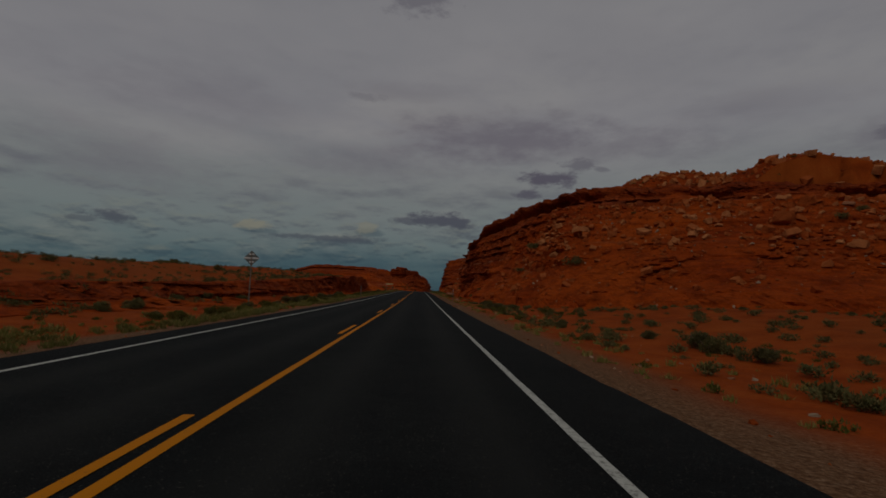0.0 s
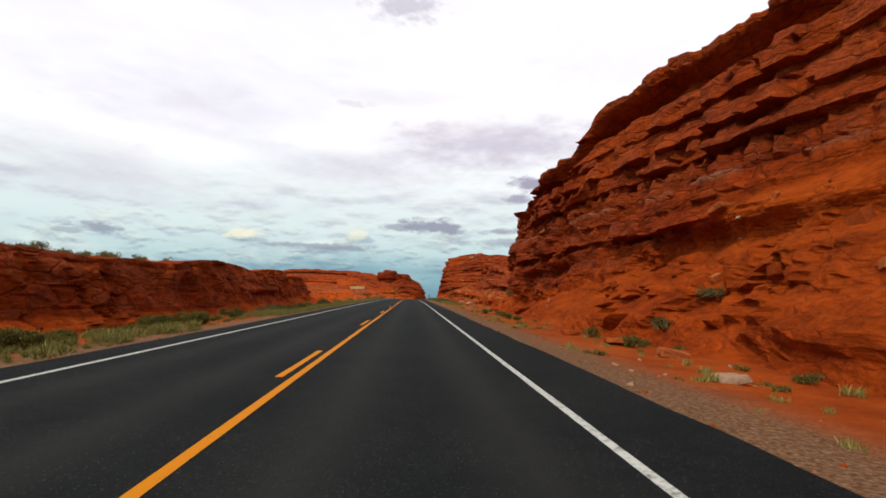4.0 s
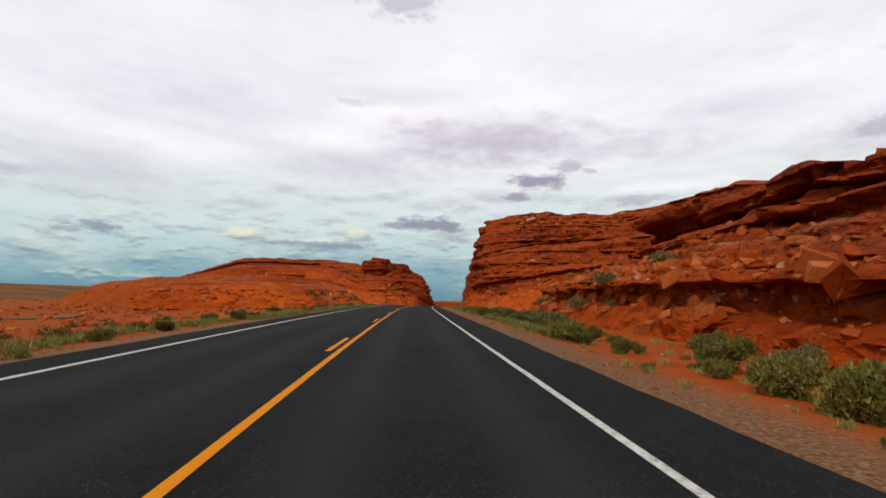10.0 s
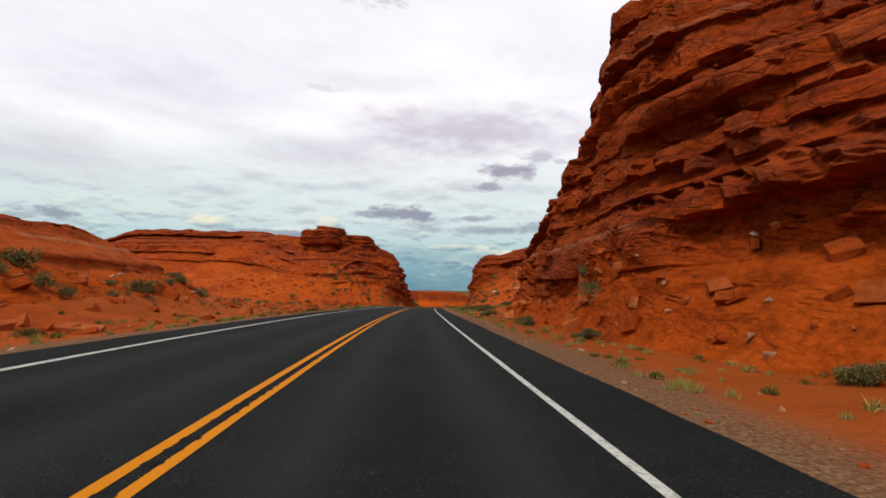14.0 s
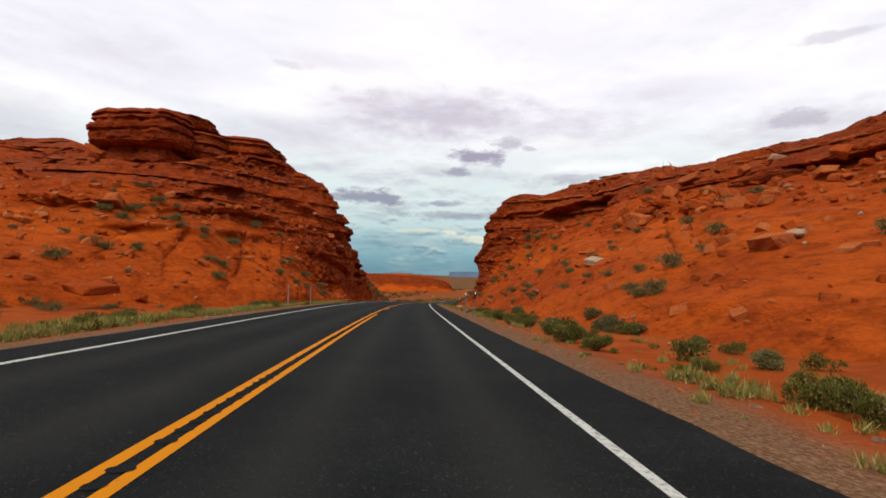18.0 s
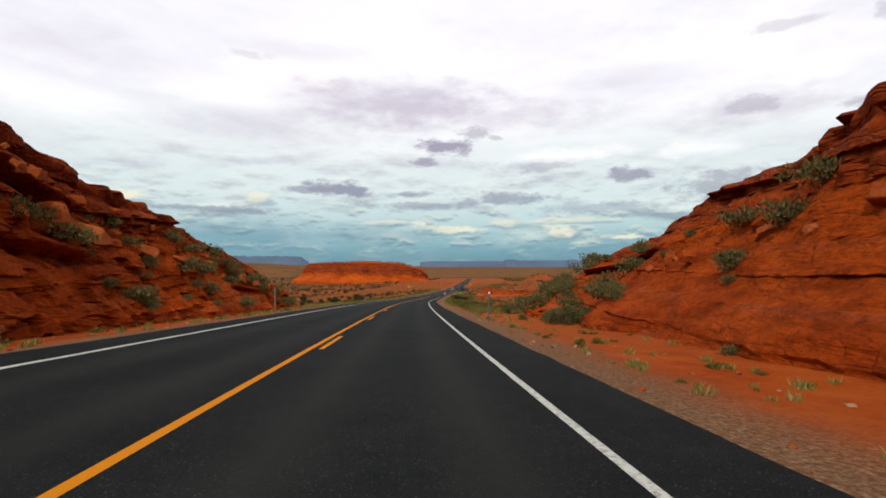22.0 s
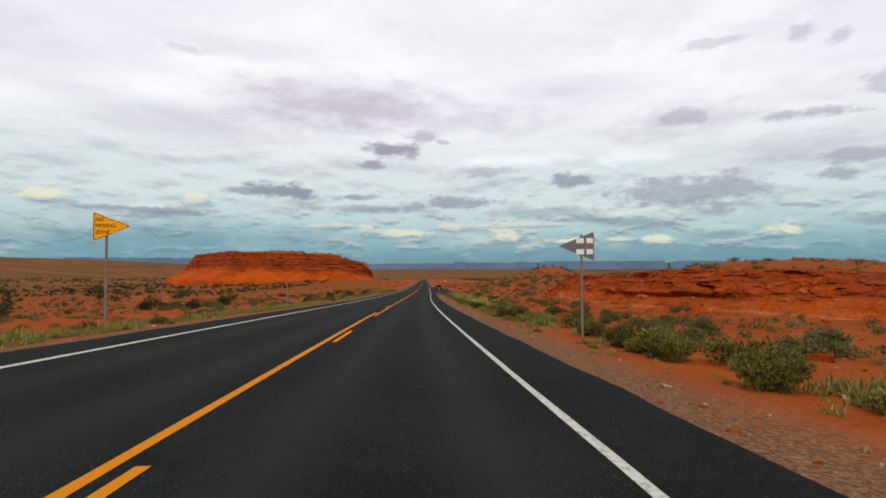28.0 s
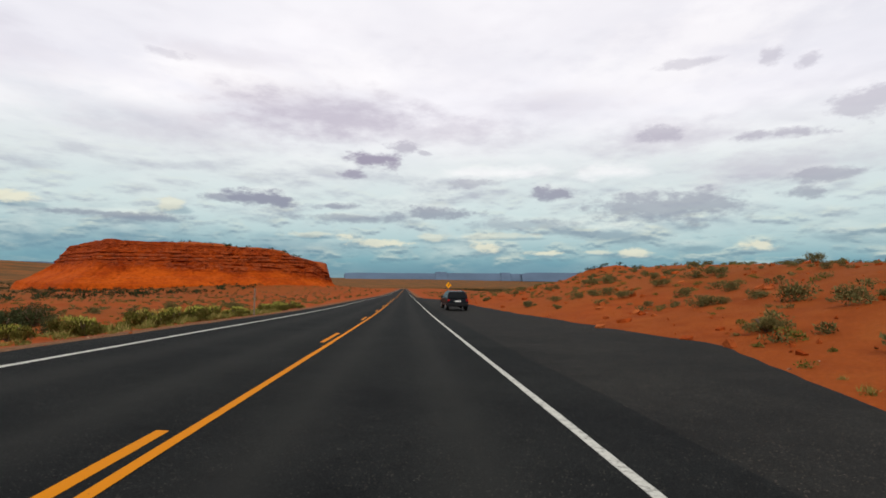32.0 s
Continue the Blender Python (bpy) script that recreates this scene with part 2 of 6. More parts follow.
def bump(nt, b, height, strength=0.5, dist=0.05):
    n = nt.nodes.new("ShaderNodeBump")
    n.inputs["Strength"].default_value, n.inputs["Distance"].default_value = strength, dist
    nt.links.new(height, n.inputs["Height"])
    nt.links.new(n.outputs[0], b.inputs["Normal"])


def where(nt):
    return nt.nodes.new("ShaderNodeNewGeometry").outputs["Position"]


def attribute(nt, name):
    a = nt.nodes.new("ShaderNodeAttribute")
    a.attribute_name = name
    return a.outputs["Fac"]


def make_rock():
    m, nt, b = material("red_sandstone", 0.92)
    p = where(nt)
    flatp = vec_node(nt, "MULTIPLY", p, (0.25, 0.25, 1.6))
    big = noise_node(nt, p, 0.09, 4)
    band = noise_node(nt, flatp, 1.1, 6, 0.65)
    grain = noise_node(nt, p, 5.0, 6, 0.7)
    c = ramp(nt, band, [(0.30, (0.12, 0.014, 0.003)), (0.5, (0.28, 0.036, 0.004)), (0.72, (0.39, 0.068, 0.008))])
    c = mix(nt, ramp(nt, big, [(0.4, (0, 0, 0)), (0.65, (0.55, 0.55, 0.55))]), c, (0.42, 0.072, 0.006))
    c = mix(nt, math_node(nt, "MULTIPLY", attribute(nt, "clay"), 0.75), c, ramp(nt, big, [(0.3, (0.32, 0.047, 0.005)), (0.6, (0.50, 0.092, 0.008))]))
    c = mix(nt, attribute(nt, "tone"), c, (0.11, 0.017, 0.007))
    c = mix(nt, attribute(nt, "pale"), c, (0.42, 0.19, 0.10))
    c = mix(nt, 0.55, c, ramp(nt, grain, [(0.3, (0.35, 0.31, 0.30)), (0.5, (0.85, 0.85, 0.85)), (0.75, (1.5, 1.4, 1.35))]), "MULTIPLY")
    stain = noise_node(nt, vec_node(nt, "MULTIPLY", p, (1.0, 1.0, 2.2)), 0.7, 6, 0.7)
    c = mix(nt, 0.75, c, ramp(nt, stain, [(0.36, (0.50, 0.46, 0.46)), (0.52, (1.0, 1.0, 1.0)), (0.7, (1.25, 1.22, 1.2))]), "MULTIPLY")
    warp = vec_node(nt, "ADD", vec_node(nt, "MULTIPLY", p, (0.62, 0.62, 1.5)), (0.0, 0.0, 0.0))
    wob = nt.nodes.new("ShaderNodeTexNoise")
    wob.inputs["Scale"].default_value, wob.inputs["Detail"].default_value = 0.9, 4.0
    nt.links.new(p, wob.inputs["Vector"])
    warp = vec_node(nt, "ADD", warp, vec_node(nt, "MULTIPLY", wob.outputs["Color"], (1.2, 1.2, 0.7)))
    vor = nt.nodes.new("ShaderNodeTexVoronoi")
    vor.feature = "DISTANCE_TO_EDGE"
    vor.inputs["Scale"].default_value = 1.0
    nt.links.new(warp, vor.inputs["Vector"])
    hard = math_node(nt, "SUBTRACT", 1.0, attribute(nt, "clay"), clamp=True)
    crack = math_node(nt, "MULTIPLY", ramp(nt, vor.outputs["Distance"], [(0.0, (1, 1, 1)), (0.07, (0, 0, 0))]), hard)
    c = mix(nt, math_node(nt, "MULTIPLY", crack, 0.28), c, (0.05, 0.012, 0.008))
    nt.links.new(c, b.inputs["Base Color"])
    h = math_node(nt, "ADD", math_node(nt, "SUBTRACT", grain, math_node(nt, "MULTIPLY", crack, 0.7)), math_node(nt, "MULTIPLY", noise_node(nt, vec_node(nt, "MULTIPLY", p, (0.7, 0.7, 3.0)), 1.6, 6, 0.65), 2.0))
    bump(nt, b, h, .85, 0.2)
    return m


def make_soil():
    m, nt, b = material("red_soil", 0.95)
    p = where(nt)
    big = noise_node(nt, p, 0.05, 4)
    mid = noise_node(nt, p, 0.6, 5, 0.6)
    fine = noise_node(nt, p, 9.0, 5, 0.7)
    c = ramp(nt, mid, [(0.3, (0.19, 0.028, 0.004)), (0.55, (0.31, 0.054, 0.007)), (0.75, (0.36, 0.084, 0.014))])
    c = mix(nt, ramp(nt, big, [(0.4, (0, 0, 0)), (0.62, (0.7, 0.7, 0.7))]), c, (0.28, 0.064, 0.011))
    c = mix(nt, attribute(nt, "gravel"), c, ramp(nt, noise_node(nt, p, 17.0, 5, 0.75), [(0.32, (0.055, 0.026, 0.012)), (0.52, (0.17, 0.085, 0.042)), (0.68, (0.30, 0.19, 0.115))]))
    c = mix(nt, math_node(nt, "MULTIPLY", attribute(nt, "scrub"), ramp(nt, mid, [(0.32, (0.25, 0.25, 0.25)), (0.6, (1, 1, 1))])), c, (0.19, 0.075, 0.020))
    c = mix(nt, math_node(nt, "MULTIPLY", attribute(nt, "scrub"), ramp(nt, noise_node(nt, p, 0.022, 6, 0.7), [(0.42, (0, 0, 0)), (0.58, (0.75, 0.75, 0.75))])), c, (0.095, 0.052, 0.018))
    c = mix(nt, 0.5, c, ramp(nt, fine, [(0.3, (0.5, 0.5, 0.5)), (0.55, (0.9, 0.9, 0.9)), (0.75, (1.3, 1.3, 1.3))]), "MULTIPLY")
    nt.links.new(c, b.inputs["Base Color"])
    bump(nt, b, math_node(nt, "ADD", fine, math_node(nt, "MULTIPLY", mid, 3.0)), 0.7, 0.06)
    return m


def make_asphalt(name="asphalt", tint=(1.0, 1.0, 1.0)):
    m, nt, b = material(name, 0.9)
    b.inputs["Specular IOR Level"].default_value = 0.045
    p = where(nt)
    fine = noise_node(nt, p, 75.0, 3, 0.75)
    mid = noise_node(nt, p, 0.45, 5, 0.6)
    blot = noise_node(nt, p, 3.2, 5, 0.65)
    vor = nt.nodes.new("ShaderNodeTexVoronoi")
    vor.inputs["Scale"].default_value = 55.0
    nt.links.new(p, vor.inputs["Vector"])
    c = ramp(nt, fine, [(0.28, (0.0030, 0.0034, 0.0036)), (0.55, (0.0085, 0.0091, 0.0093)), (0.8, (0.027, 0.028, 0.0265))])
    spot = nt.nodes.new("ShaderNodeSeparateColor")
    nt.links.new(vor.outputs["Color"], spot.inputs[0])
    stone = math_node(nt, "MULTIPLY", ramp(nt, spot.outputs[0], [(0.90, (0, 0, 0)), (0.94, (1, 1, 1))]), ramp(nt, vor.outputs["Distance"], [(0.25, (1, 1, 1)), (0.5, (0, 0, 0))]))
    c = mix(nt, math_node(nt, "MULTIPLY", stone, 0.7), c, (0.060, 0.053, 0.046))
    c = mix(nt, 0.7, c, ramp(nt, mid, [(0.35, (0.70, 0.72, 0.75)), (0.65, (1.25, 1.24, 1.2))]), "MULTIPLY")
    c = mix(nt, 0.6, c, ramp(nt, blot, [(0.3, (0.72, 0.72, 0.72)), (0.7, (1.25, 1.25, 1.25))]), "MULTIPLY")
    c = mix(nt, math_node(nt, "MULTIPLY", attribute(nt, "track"), 0.55), c, (0.0185, 0.0185, 0.0175))
    c = mix(nt, 1.0, c, tint, "MULTIPLY")
    nt.links.new(c, b.inputs["Base Color"])
    bump(nt, b, fine, 0.6, 0.008)
    return m


def make_paint(name, col, worn):
    m, nt, b = material(name, 0.7)
    p = where(nt)
    n = noise_node(nt, p, 14.0, 6, 0.75)
    c = ramp(nt, n, [(0.28, (0.05, 0.05, 0.045)), (0.28 + worn, col), (1.0, tuple(v * 1.08 for v in col))])
    nt.links.new(c, b.inputs["Base Color"])
    bump(nt, b, n, 0.3, 0.004)
    return m


def make_plain(name, col, rough=0.6, metal=0.0, var=0.25, scale=6.0):
    m, nt, b = material(name, rough)
    n = noise_node(nt, nt.nodes.new("ShaderNodeTexCoord").outputs["Object"], scale, 5, 0.6)
    c = mix(nt, 1.0, (*col,), ramp(nt, n, [(0.3, (1 - var,) * 3), (0.7, (1 + var,) * 3)]), "MULTIPLY")
    nt.links.new(c, b.inputs["Base Color"])
    b.inputs["Metallic"].default_value = metal
    return m


def make_leaf(name, a, c2, dry):
    m, nt, b = material(name, 0.8)
    oi = nt.nodes.new("ShaderNodeObjectInfo").outputs["Random"]
    gi = nt.nodes.new("ShaderNodeNewGeometry").outputs["Random Per Island"]
    c = mix(nt, gi, a, c2)
    c = mix(nt, ramp(nt, math_node(nt, "FRACT", math_node(nt, "ADD", math_node(nt, "MULTIPLY", oi, 7.3), gi)), [(0.72, (0, 0, 0)), (0.92, (1, 1, 1))]), c, dry)
    c = mix(nt, 0.6, c, ramp(nt, oi, [(0.0, (0.6, 0.6, 0.6)), (1.0, (1.35, 1.3, 1.1))]), "MULTIPLY")
    nt.links.new(c, b.inputs["Base Color"])
    b.inputs["Transmission Weight"].default_value = 0.0
    return m


def make_boulder(name, a, c2):
    m, nt, b = material(name, 0.92)
    p = where(nt)
    oi = nt.nodes.new("ShaderNodeObjectInfo").outputs["Random"]
    gi = nt.nodes.new("ShaderNodeNewGeometry").outputs["Random Per Island"]
    r = math_node(nt, "FRACT", math_node(nt, "ADD", oi, gi))
    g = math_node(nt, "ADD", math_node(nt, "MULTIPLY", noise_node(nt, p, 7.0, 6, 0.75), .5), math_node(nt, "MULTIPLY", noise_node(nt, p, 1.6, 5, 0.65), .5))
    c = mix(nt, ramp(nt, r, [(0.25, (0, 0, 0)), (0.9, (1, 1, 1))]), a, c2)
    c = mix(nt, 0.7, c, ramp(nt, g, [(0.36, (0.42, 0.38, 0.36)), (0.5, (.95, .95, .95)), (0.64, (1.3, 1.3, 1.3))]), "MULTIPLY")
    nt.links.new(c, b.inputs["Base Color"])
    bump(nt, b, g, 1.0, 0.16)
    return m


ROCK, SOIL, ASPHALT = make_rock(), make_soil(), make_asphalt(tint=(1.35, 1.38, 1.33))
OLD_ASPHALT = make_asphalt("old_asphalt", (2.2, 2.05, 1.85))
YELLOW = make_paint("yellow_road_paint", (0.50, 0.175, 0.004), 0.10)
WHITE = make_paint("white_road_paint", (0.46, 0.46, 0.41), 0.24)
GROOVE = make_plain("rumble_groove", (0.011, 0.012, 0.013), 0.9)
STEEL = make_plain("galvanised_steel", (0.14, 0.15, 0.145), 0.6, 0.3)
RUST = make_plain("weathered_post_steel", (0.22, 0.17, 0.13), 0.7, 0.3)
REFLECT = make_plain("white_reflector", (0.75, 0.75, 0.72), 0.4, 0, 0.05)
BLACK = make_plain("black_plastic", (0.015, 0.015, 0.016), 0.5, 0, 0.1)
SIGN_Y = make_plain("yellow_sign_sheet", (0.85, 0.36, 0.01), 0.45, 0, 0.06)
SIGN_BACK = make_plain("bare_aluminium_sign_back", (0.17, 0.18, 0.17), 0.55, 0.4, 0.2)
SIGN_TAN = make_plain("tan_plywood_sign_back", (0.48, 0.34, 0.16), 0.8, 0, 0.2)
BOULDER = make_boulder("sandstone_boulder", (0.28, 0.048, 0.008), (0.38, 0.105, 0.030))
TAN = make_boulder("tan_sandstone_boulder", (0.34, 0.078, 0.018), (0.46, 0.175, 0.065))
PALE = make_boulder("pale_sandstone_boulder", (0.36, 0.16, 0.085), (0.38, 0.27, 0.18))
SAGE = make_leaf("sagebrush_leaf", (0.070, 0.068, 0.026), (0.13, 0.118, 0.046), (0.19, 0.14, 0.06))
GREEN = make_leaf("rabbitbrush_leaf", (0.066, 0.072, 0.015), (0.132, 0.124, 0.028), (0.21, 0.15, 0.05))
FLOWER = make_leaf("yellow_flowering_brush", (0.17, 0.19, 0.03), (0.30, 0.29, 0.06), (0.42, 0.38, 0.10))
JUNIPER = make_leaf("juniper_leaf", (0.022, 0.032, 0.014), (0.045, 0.058, 0.022), (0.07, 0.06, 0.03))
GRASS = make_leaf("dry_grass_blade", (0.20, 0.17, 0.05), (0.13, 0.15, 0.035), (0.36, 0.27, 0.11))
TWIG = make_plain("grey_twig", (0.13, 0.09, 0.06), 0.9)

# ---- numeric helpers ----


def rnd(*keys):
    """Even random numbers 0..1 from integer arrays."""
    h = np.zeros(np.broadcast(*keys).shape, np.uint64) + np.uint64(0x9E3779B9)
    for k in keys:
        h = (h ^ (np.asarray(k).astype(np.int64).astype(np.uint64) & np.uint64(0xFFFFFFFF))) * np.uint64(0x85EBCA6B) & np.uint64(0xFFFFFFFF)
        h ^= h >> np.uint64(13)
        h = h * np.uint64(0xC2B2AE35) & np.uint64(0xFFFFFFFF)
        h ^= h >> np.uint64(16)
    return h.astype(np.float64) / 4294967295.0


def vnoise(p, seed=0):
    """Smooth noise -1..1 at the points p (n, 3)."""
    i = np.floor(p).astype(np.int64)
    f = p - i
    f = f * f * (3 - 2 * f)
    out = 0
    for a in (0, 1):
        for b in (0, 1):
            for c in (0, 1):
                wgt = (f[:, 0] if a else 1 - f[:, 0]) * (f[:, 1] if b else 1 - f[:, 1]) * (f[:, 2] if c else 1 - f[:, 2])
                out = out + wgt * rnd(i[:, 0] + a, i[:, 1] + b, i[:, 2] + c, np.int64(seed))
    return out * 2 - 1


def fbm(p, octaves=4, seed=0, gain=0.5):
    out, amp, tot = 0, 1.0, 0
    for k in range(octaves):
        out = out + amp * vnoise(p * 2 ** k + 17.3 * k, seed + k)
        tot += amp
        amp *= gain
    return out / tot


def step(a, b, x):
    t = np.clip((x - a) / (b - a), 0, 1)
    return t * t * (3 - 2 * t)


def mesh_object(name, v, f, mat, smooth=False, parent=None, **attrs):
    me = bpy.data.meshes.new(name)
    me.from_pydata(np.asarray(v, float).tolist(), [], np.asarray(f).tolist() if isinstance(f, np.ndarray) else f)
    me.materials.append(mat)
    if smooth:
        me.polygons.foreach_set("use_smooth", [True] * len(me.polygons))
    for k, a in attrs.items():
        me.attributes.new(k, "FLOAT", "POINT").data.foreach_set("value", np.asarray(a, np.float32))
    ob = new(name, me)
    if parent is not None:
        ob.parent = parent
    return ob


def grid_faces(nu, nv):
    i = np.arange((nu - 1) * (nv - 1))
    a = (i // (nv - 1)) * nv + i % (nv - 1)
    return np.stack([a, a + nv, a + nv + 1, a + 1], 1)


# ---- the road's line: every 40 m, then straight on ----
LINE = [(-2.10, -80.01, -1.26),(-2.05, -40.01, -1.26),(-2.01, -0.01, -1.25),(-1.87, 39.99, -1.15),(-1.74, 79.99, -0.83),(-1.59, 119.98, -0.54),(-1.51, 159.98, -0.30),(-1.41, 199.98, -0.23),(-0.65, 239.98, -0.48),(1.38, 279.92, -1.10),(4.69, 319.78, -2.31),(8.97, 359.55, -3.83),(14.06, 399.23, -5.70),(20.29, 438.74, -8.05),(27.36, 478.11, -10.58),(35.35, 517.30, -13.23),(44.58, 556.22, -16.01),(55.09, 594.81, -18.56),(66.70, 633.09, -20.72),(79.13, 671.10, -22.69),(92.06, 708.96, -24.33),(104.86, 746.85, -26.00),(117.61, 784.77, -27.49),(130.35, 822.68, -28.70),(143.10, 860.60, -29.64)]
LINE[21:] = [(x, y, -25.95 - 1.25 * k) for k, (x, y, z) in enumerate(LINE[21:])]


def road_line():
    c = [np.array(p) for p in LINE]
    d = c[-1] - c[-2]
    d /= np.hypot(d[0], d[1])
    for k in range(30):
        c.append(c[-1] + np.array([d[0] * 40, d[1] * 40, -1.0 if k < 14 else -0.3]))
    c = np.array(c)
    out = []
    for i in range(1, len(c) - 2):
        a, b, e, g = c[i - 1:i + 3]
        for k in range(40):
            u = k / 40
            out.append(.5 * (2 * b + (e - a) * u + (2 * a - 5 * b + 4 * e - g) * u * u + (3 * b - a - 3 * e + g) * u ** 3))
    p = np.array(out)
    s = np.r_[0, np.cumsum(np.hypot(*np.diff(p[:, :2], axis=0).T))]
    s -= np.interp(0, p[:, 1], s)
    t = np.gradient(p[:, :2], axis=0)
    t /= np.linalg.norm(t, axis=1)[:, None]
    return s, p, t


RS, RP, RT = road_line()


def at(s, n, h=0.0):
    """World places of road stations s, offsets n to the right and heights h over the road."""
    s, n, h = np.broadcast_arrays(np.asarray(s, float), np.asarray(n, float), np.asarray(h, float))
    x, y, z = (np.interp(s, RS, RP[:, k]) for k in range(3))
    tx, ty = np.interp(s, RS, RT[:, 0]), np.interp(s, RS, RT[:, 1])
    lo, hi = np.minimum(s - RS[0], 0), np.maximum(s - RS[-1], 0)
    return np.stack([x + ty * n + tx * (lo + hi), y - tx * n + ty * (lo + hi), z + h], -1)


def bank(s, n):
    """Rise of the far lane, which tilts up towards the outside of the bend."""
    edge = np.interp(s, [0, 80, 150, 235, 280, 375, 425, 500, 550, 630, 685, 740, 900], [.0, .03, .10, .12, .24, .16, .30, .24, .22, .29, .23, .29, .04])
    return edge / 3.63 * np.clip(-np.asarray(n, float), 0, 5.0) * (1 - step(7, 16, -np.asarray(n, float)))


# ---- cliffs: base and rim as (station, offset, height) ----
R1_BASE = [(10, 110, 1), (14, 66, 1), (20, 42, 1), (28, 24, .8), (42, 13, .3), (60, 9.6, 0), (80, 8.9, -.2), (100, 8.9, -.2), (112, 9, -.2), (119, 9.6, -.2), (124, 12.5, 0), (128, 32, 1)]
R1_RIM = [(45, 110, 16), (53, 66, 15.7), (59, 42, 15.7), (63, 31, 15.7), (66, 22, 15.7), (76, 18.8, 15), (87, 17, 15), (96, 14.7, 14.5), (103, 13, 11.5), (113, 12.2, 9.7), (119, 13, 8), (124, 34, 10)]
R2_BASE = [(122, 17, 0), (130, 12, -.2), (145, 12.5, -.4), (160, 13, -.6), (185, 11.5, -.4), (205, 11.5, -.3), (225, 12, -.3), (243, 14, -.3), (256, 19, 1)]
R2_RIM = [(126, 24, 4), (134, 17.5, 3.8), (147, 18, 4.2), (161, 20, 5.6), (190, 22, 8.2), (210, 25, 9.2), (232, 28, 9.3), (248, 34, 9.5), (262, 38, 11)]
R5_BASE = [(262, 110, 14), (258, 68, 11), (254, 50, 7.5), (252, 36, 4.2), (251, 23, 1.4), (256, 14, 0), (268, 10, -.3), (280, 9, -.3), (292, 8.8, -.3), (305, 9, -.3), (316, 10, -.3), (330, 13, -.3)]
R5_RIM = [(286, 112, 31), (288, 69, 27.5), (290, 52, 22), (296, 40, 22), (300, 30, 23.1), (299, 24, 22.4), (297, 19, 21.3), (295, 16, 20.5), (296, 14.0, 19.2), (304, 13.8, 11.5), (315, 13.6, 8.2), (324, 19, 6)]
R6_BASE = [(1020, -195, 3), (965, -182, 3), (918, -128, 2), (932, -84, 2), (948, -54, 1), (966, -34, .5), (990, -30, 0)]
R6_RIM = [(1005, -178, 19), (985, -166, 22), (945, -124, 22.4), (956, -88, 21.4), (966, -62, 19.5), (978, -46, 16), (988, -38, 10)]
R3_BASE = [(348, 95, 1), (349, 62, .8), (350, 40, .5), (354, 25, .1), (361, 16, 0), (373, 11, -.1), (392, 10, -.1), (414, 9.8, -.1), (440, 10.0, -.2), (450, 10.0, -.2), (456, 10, -.2), (460, 10, -.2), (466, 9.5, -.2), (474, 9.5, -.2), (484, 9.6, -.2), (496, 9.6, -.2), (508, 10.5, -.2), (518, 12.8, -.3)]
R3_RIM = [(398, 95, 34), (402, 75, 30), (403, 62, 27), (406, 54, 22.4), (412, 46, 19.4), (428, 41, 20), (446, 37, 23.2), (455, 30, 22.6), (457, 24, 21.4), (458, 18, 20.8), (459.5, 15.4, 18.2), (462, 13.8, 15.2), (466, 14.5, 9.6), (473, 15.4, 7.3), (482, 16, 5.7), (495, 16.2, 4.1), (506, 17, 3.0), (516, 18.6, 1.8)]
L2_BASE = [(385, -200, .5), (382, -165, .5), (380, -142, .5), (378, -120, .5), (376, -100, .5), (376, -78, .8), (374, -60, .6), (375, -46, .5), (378, -36, .4), (383, -28, .3), (390, -21, .1), (400, -16, 0), (414, -12, -.1), (432, -10.2, -.2), (446, -9.5, -.2), (455, -9.3, -.2), (464, -9.3, -.2), (473, -9.3, -.2), (482, -9.3, -.2), (490, -9.5, -.2), (505, -9.8, -.2), (515, -10.2, -.2), (522, -11.5, -.3)]
L2_RIM = [(492, -205, 18), (484, -168, 26), (479, -147, 30.5), (472, -129, 33), (473, -107, 33), (466, -88, 31), (459, -67, 29.6), (446, -55, 25.0), (432, -44, 19.2), (430, -37, 17.8), (434, -31, 19), (440, -27.4, 22.4), (448, -22, 23.0), (450.5, -15.9, 20.4), (453, -12.8, 16.9), (456.5, -11.6, 12.6), (462, -11.8, 10.2), (471, -12.6, 10.3), (480, -13.6, 8.9), (490, -14.1, 7.6), (503, -14, 5.2), (511, -13.6, 3.8), (519, -13.8, 2.2)]
L1_BASE = [(14, -13, -.2), (30, -10.5, -.3), (50, -9.8, -.3), (65, -9.4, -.3), (80, -9.3, -.4), (100, -9.3, -.4), (115, -9.3, -.4), (132, -9.6, -.4), (142.5, -13, -.4)]
L1_RIM = [(14, -18, .8), (32, -15, 1.1), (50, -13.4, 1.5), (65, -12.4, 2.0), (80, -11.8, 2.6), (100, -11.6, 3.1), (115, -11.7, 3.3), (132, -12.6, 3.0), (139.5, -16, 2.2)]
L3_BASE = [(258, -44, .2), (264, -30, 0), (274, -19, -.2), (288, -13.5, -.2), (302, -12.6, -.2), (314, -14.5, -.2), (322, -20, 0), (330, -34, .5), (336, -50, 1)]
L3_RIM = [(270, -46, 3.2), (275, -36, 4.2), (282, -28, 5.2), (292, -24, 5.8), (301, -23.6, 6.1), (307, -24.4, 6.3), (311, -27.5, 6.4), (316, -36, 7), (322, -50, 8)]
R4_BASE = [(622, 34, -1), (634, 19, -1.3), (648, 13, -1.3), (662, 12, -1.2), (676, 12.6, -1.1), (690, 15.5, -.9), (706, 24, -.4)]
R4_RIM = [(634, 38, 1.8), (644, 26, 2.2), (654, 20.5, 2.6), (666, 18.8, 2.8), (678, 20, 2.8), (690, 23, 2.1), (702, 29, 1.8)]
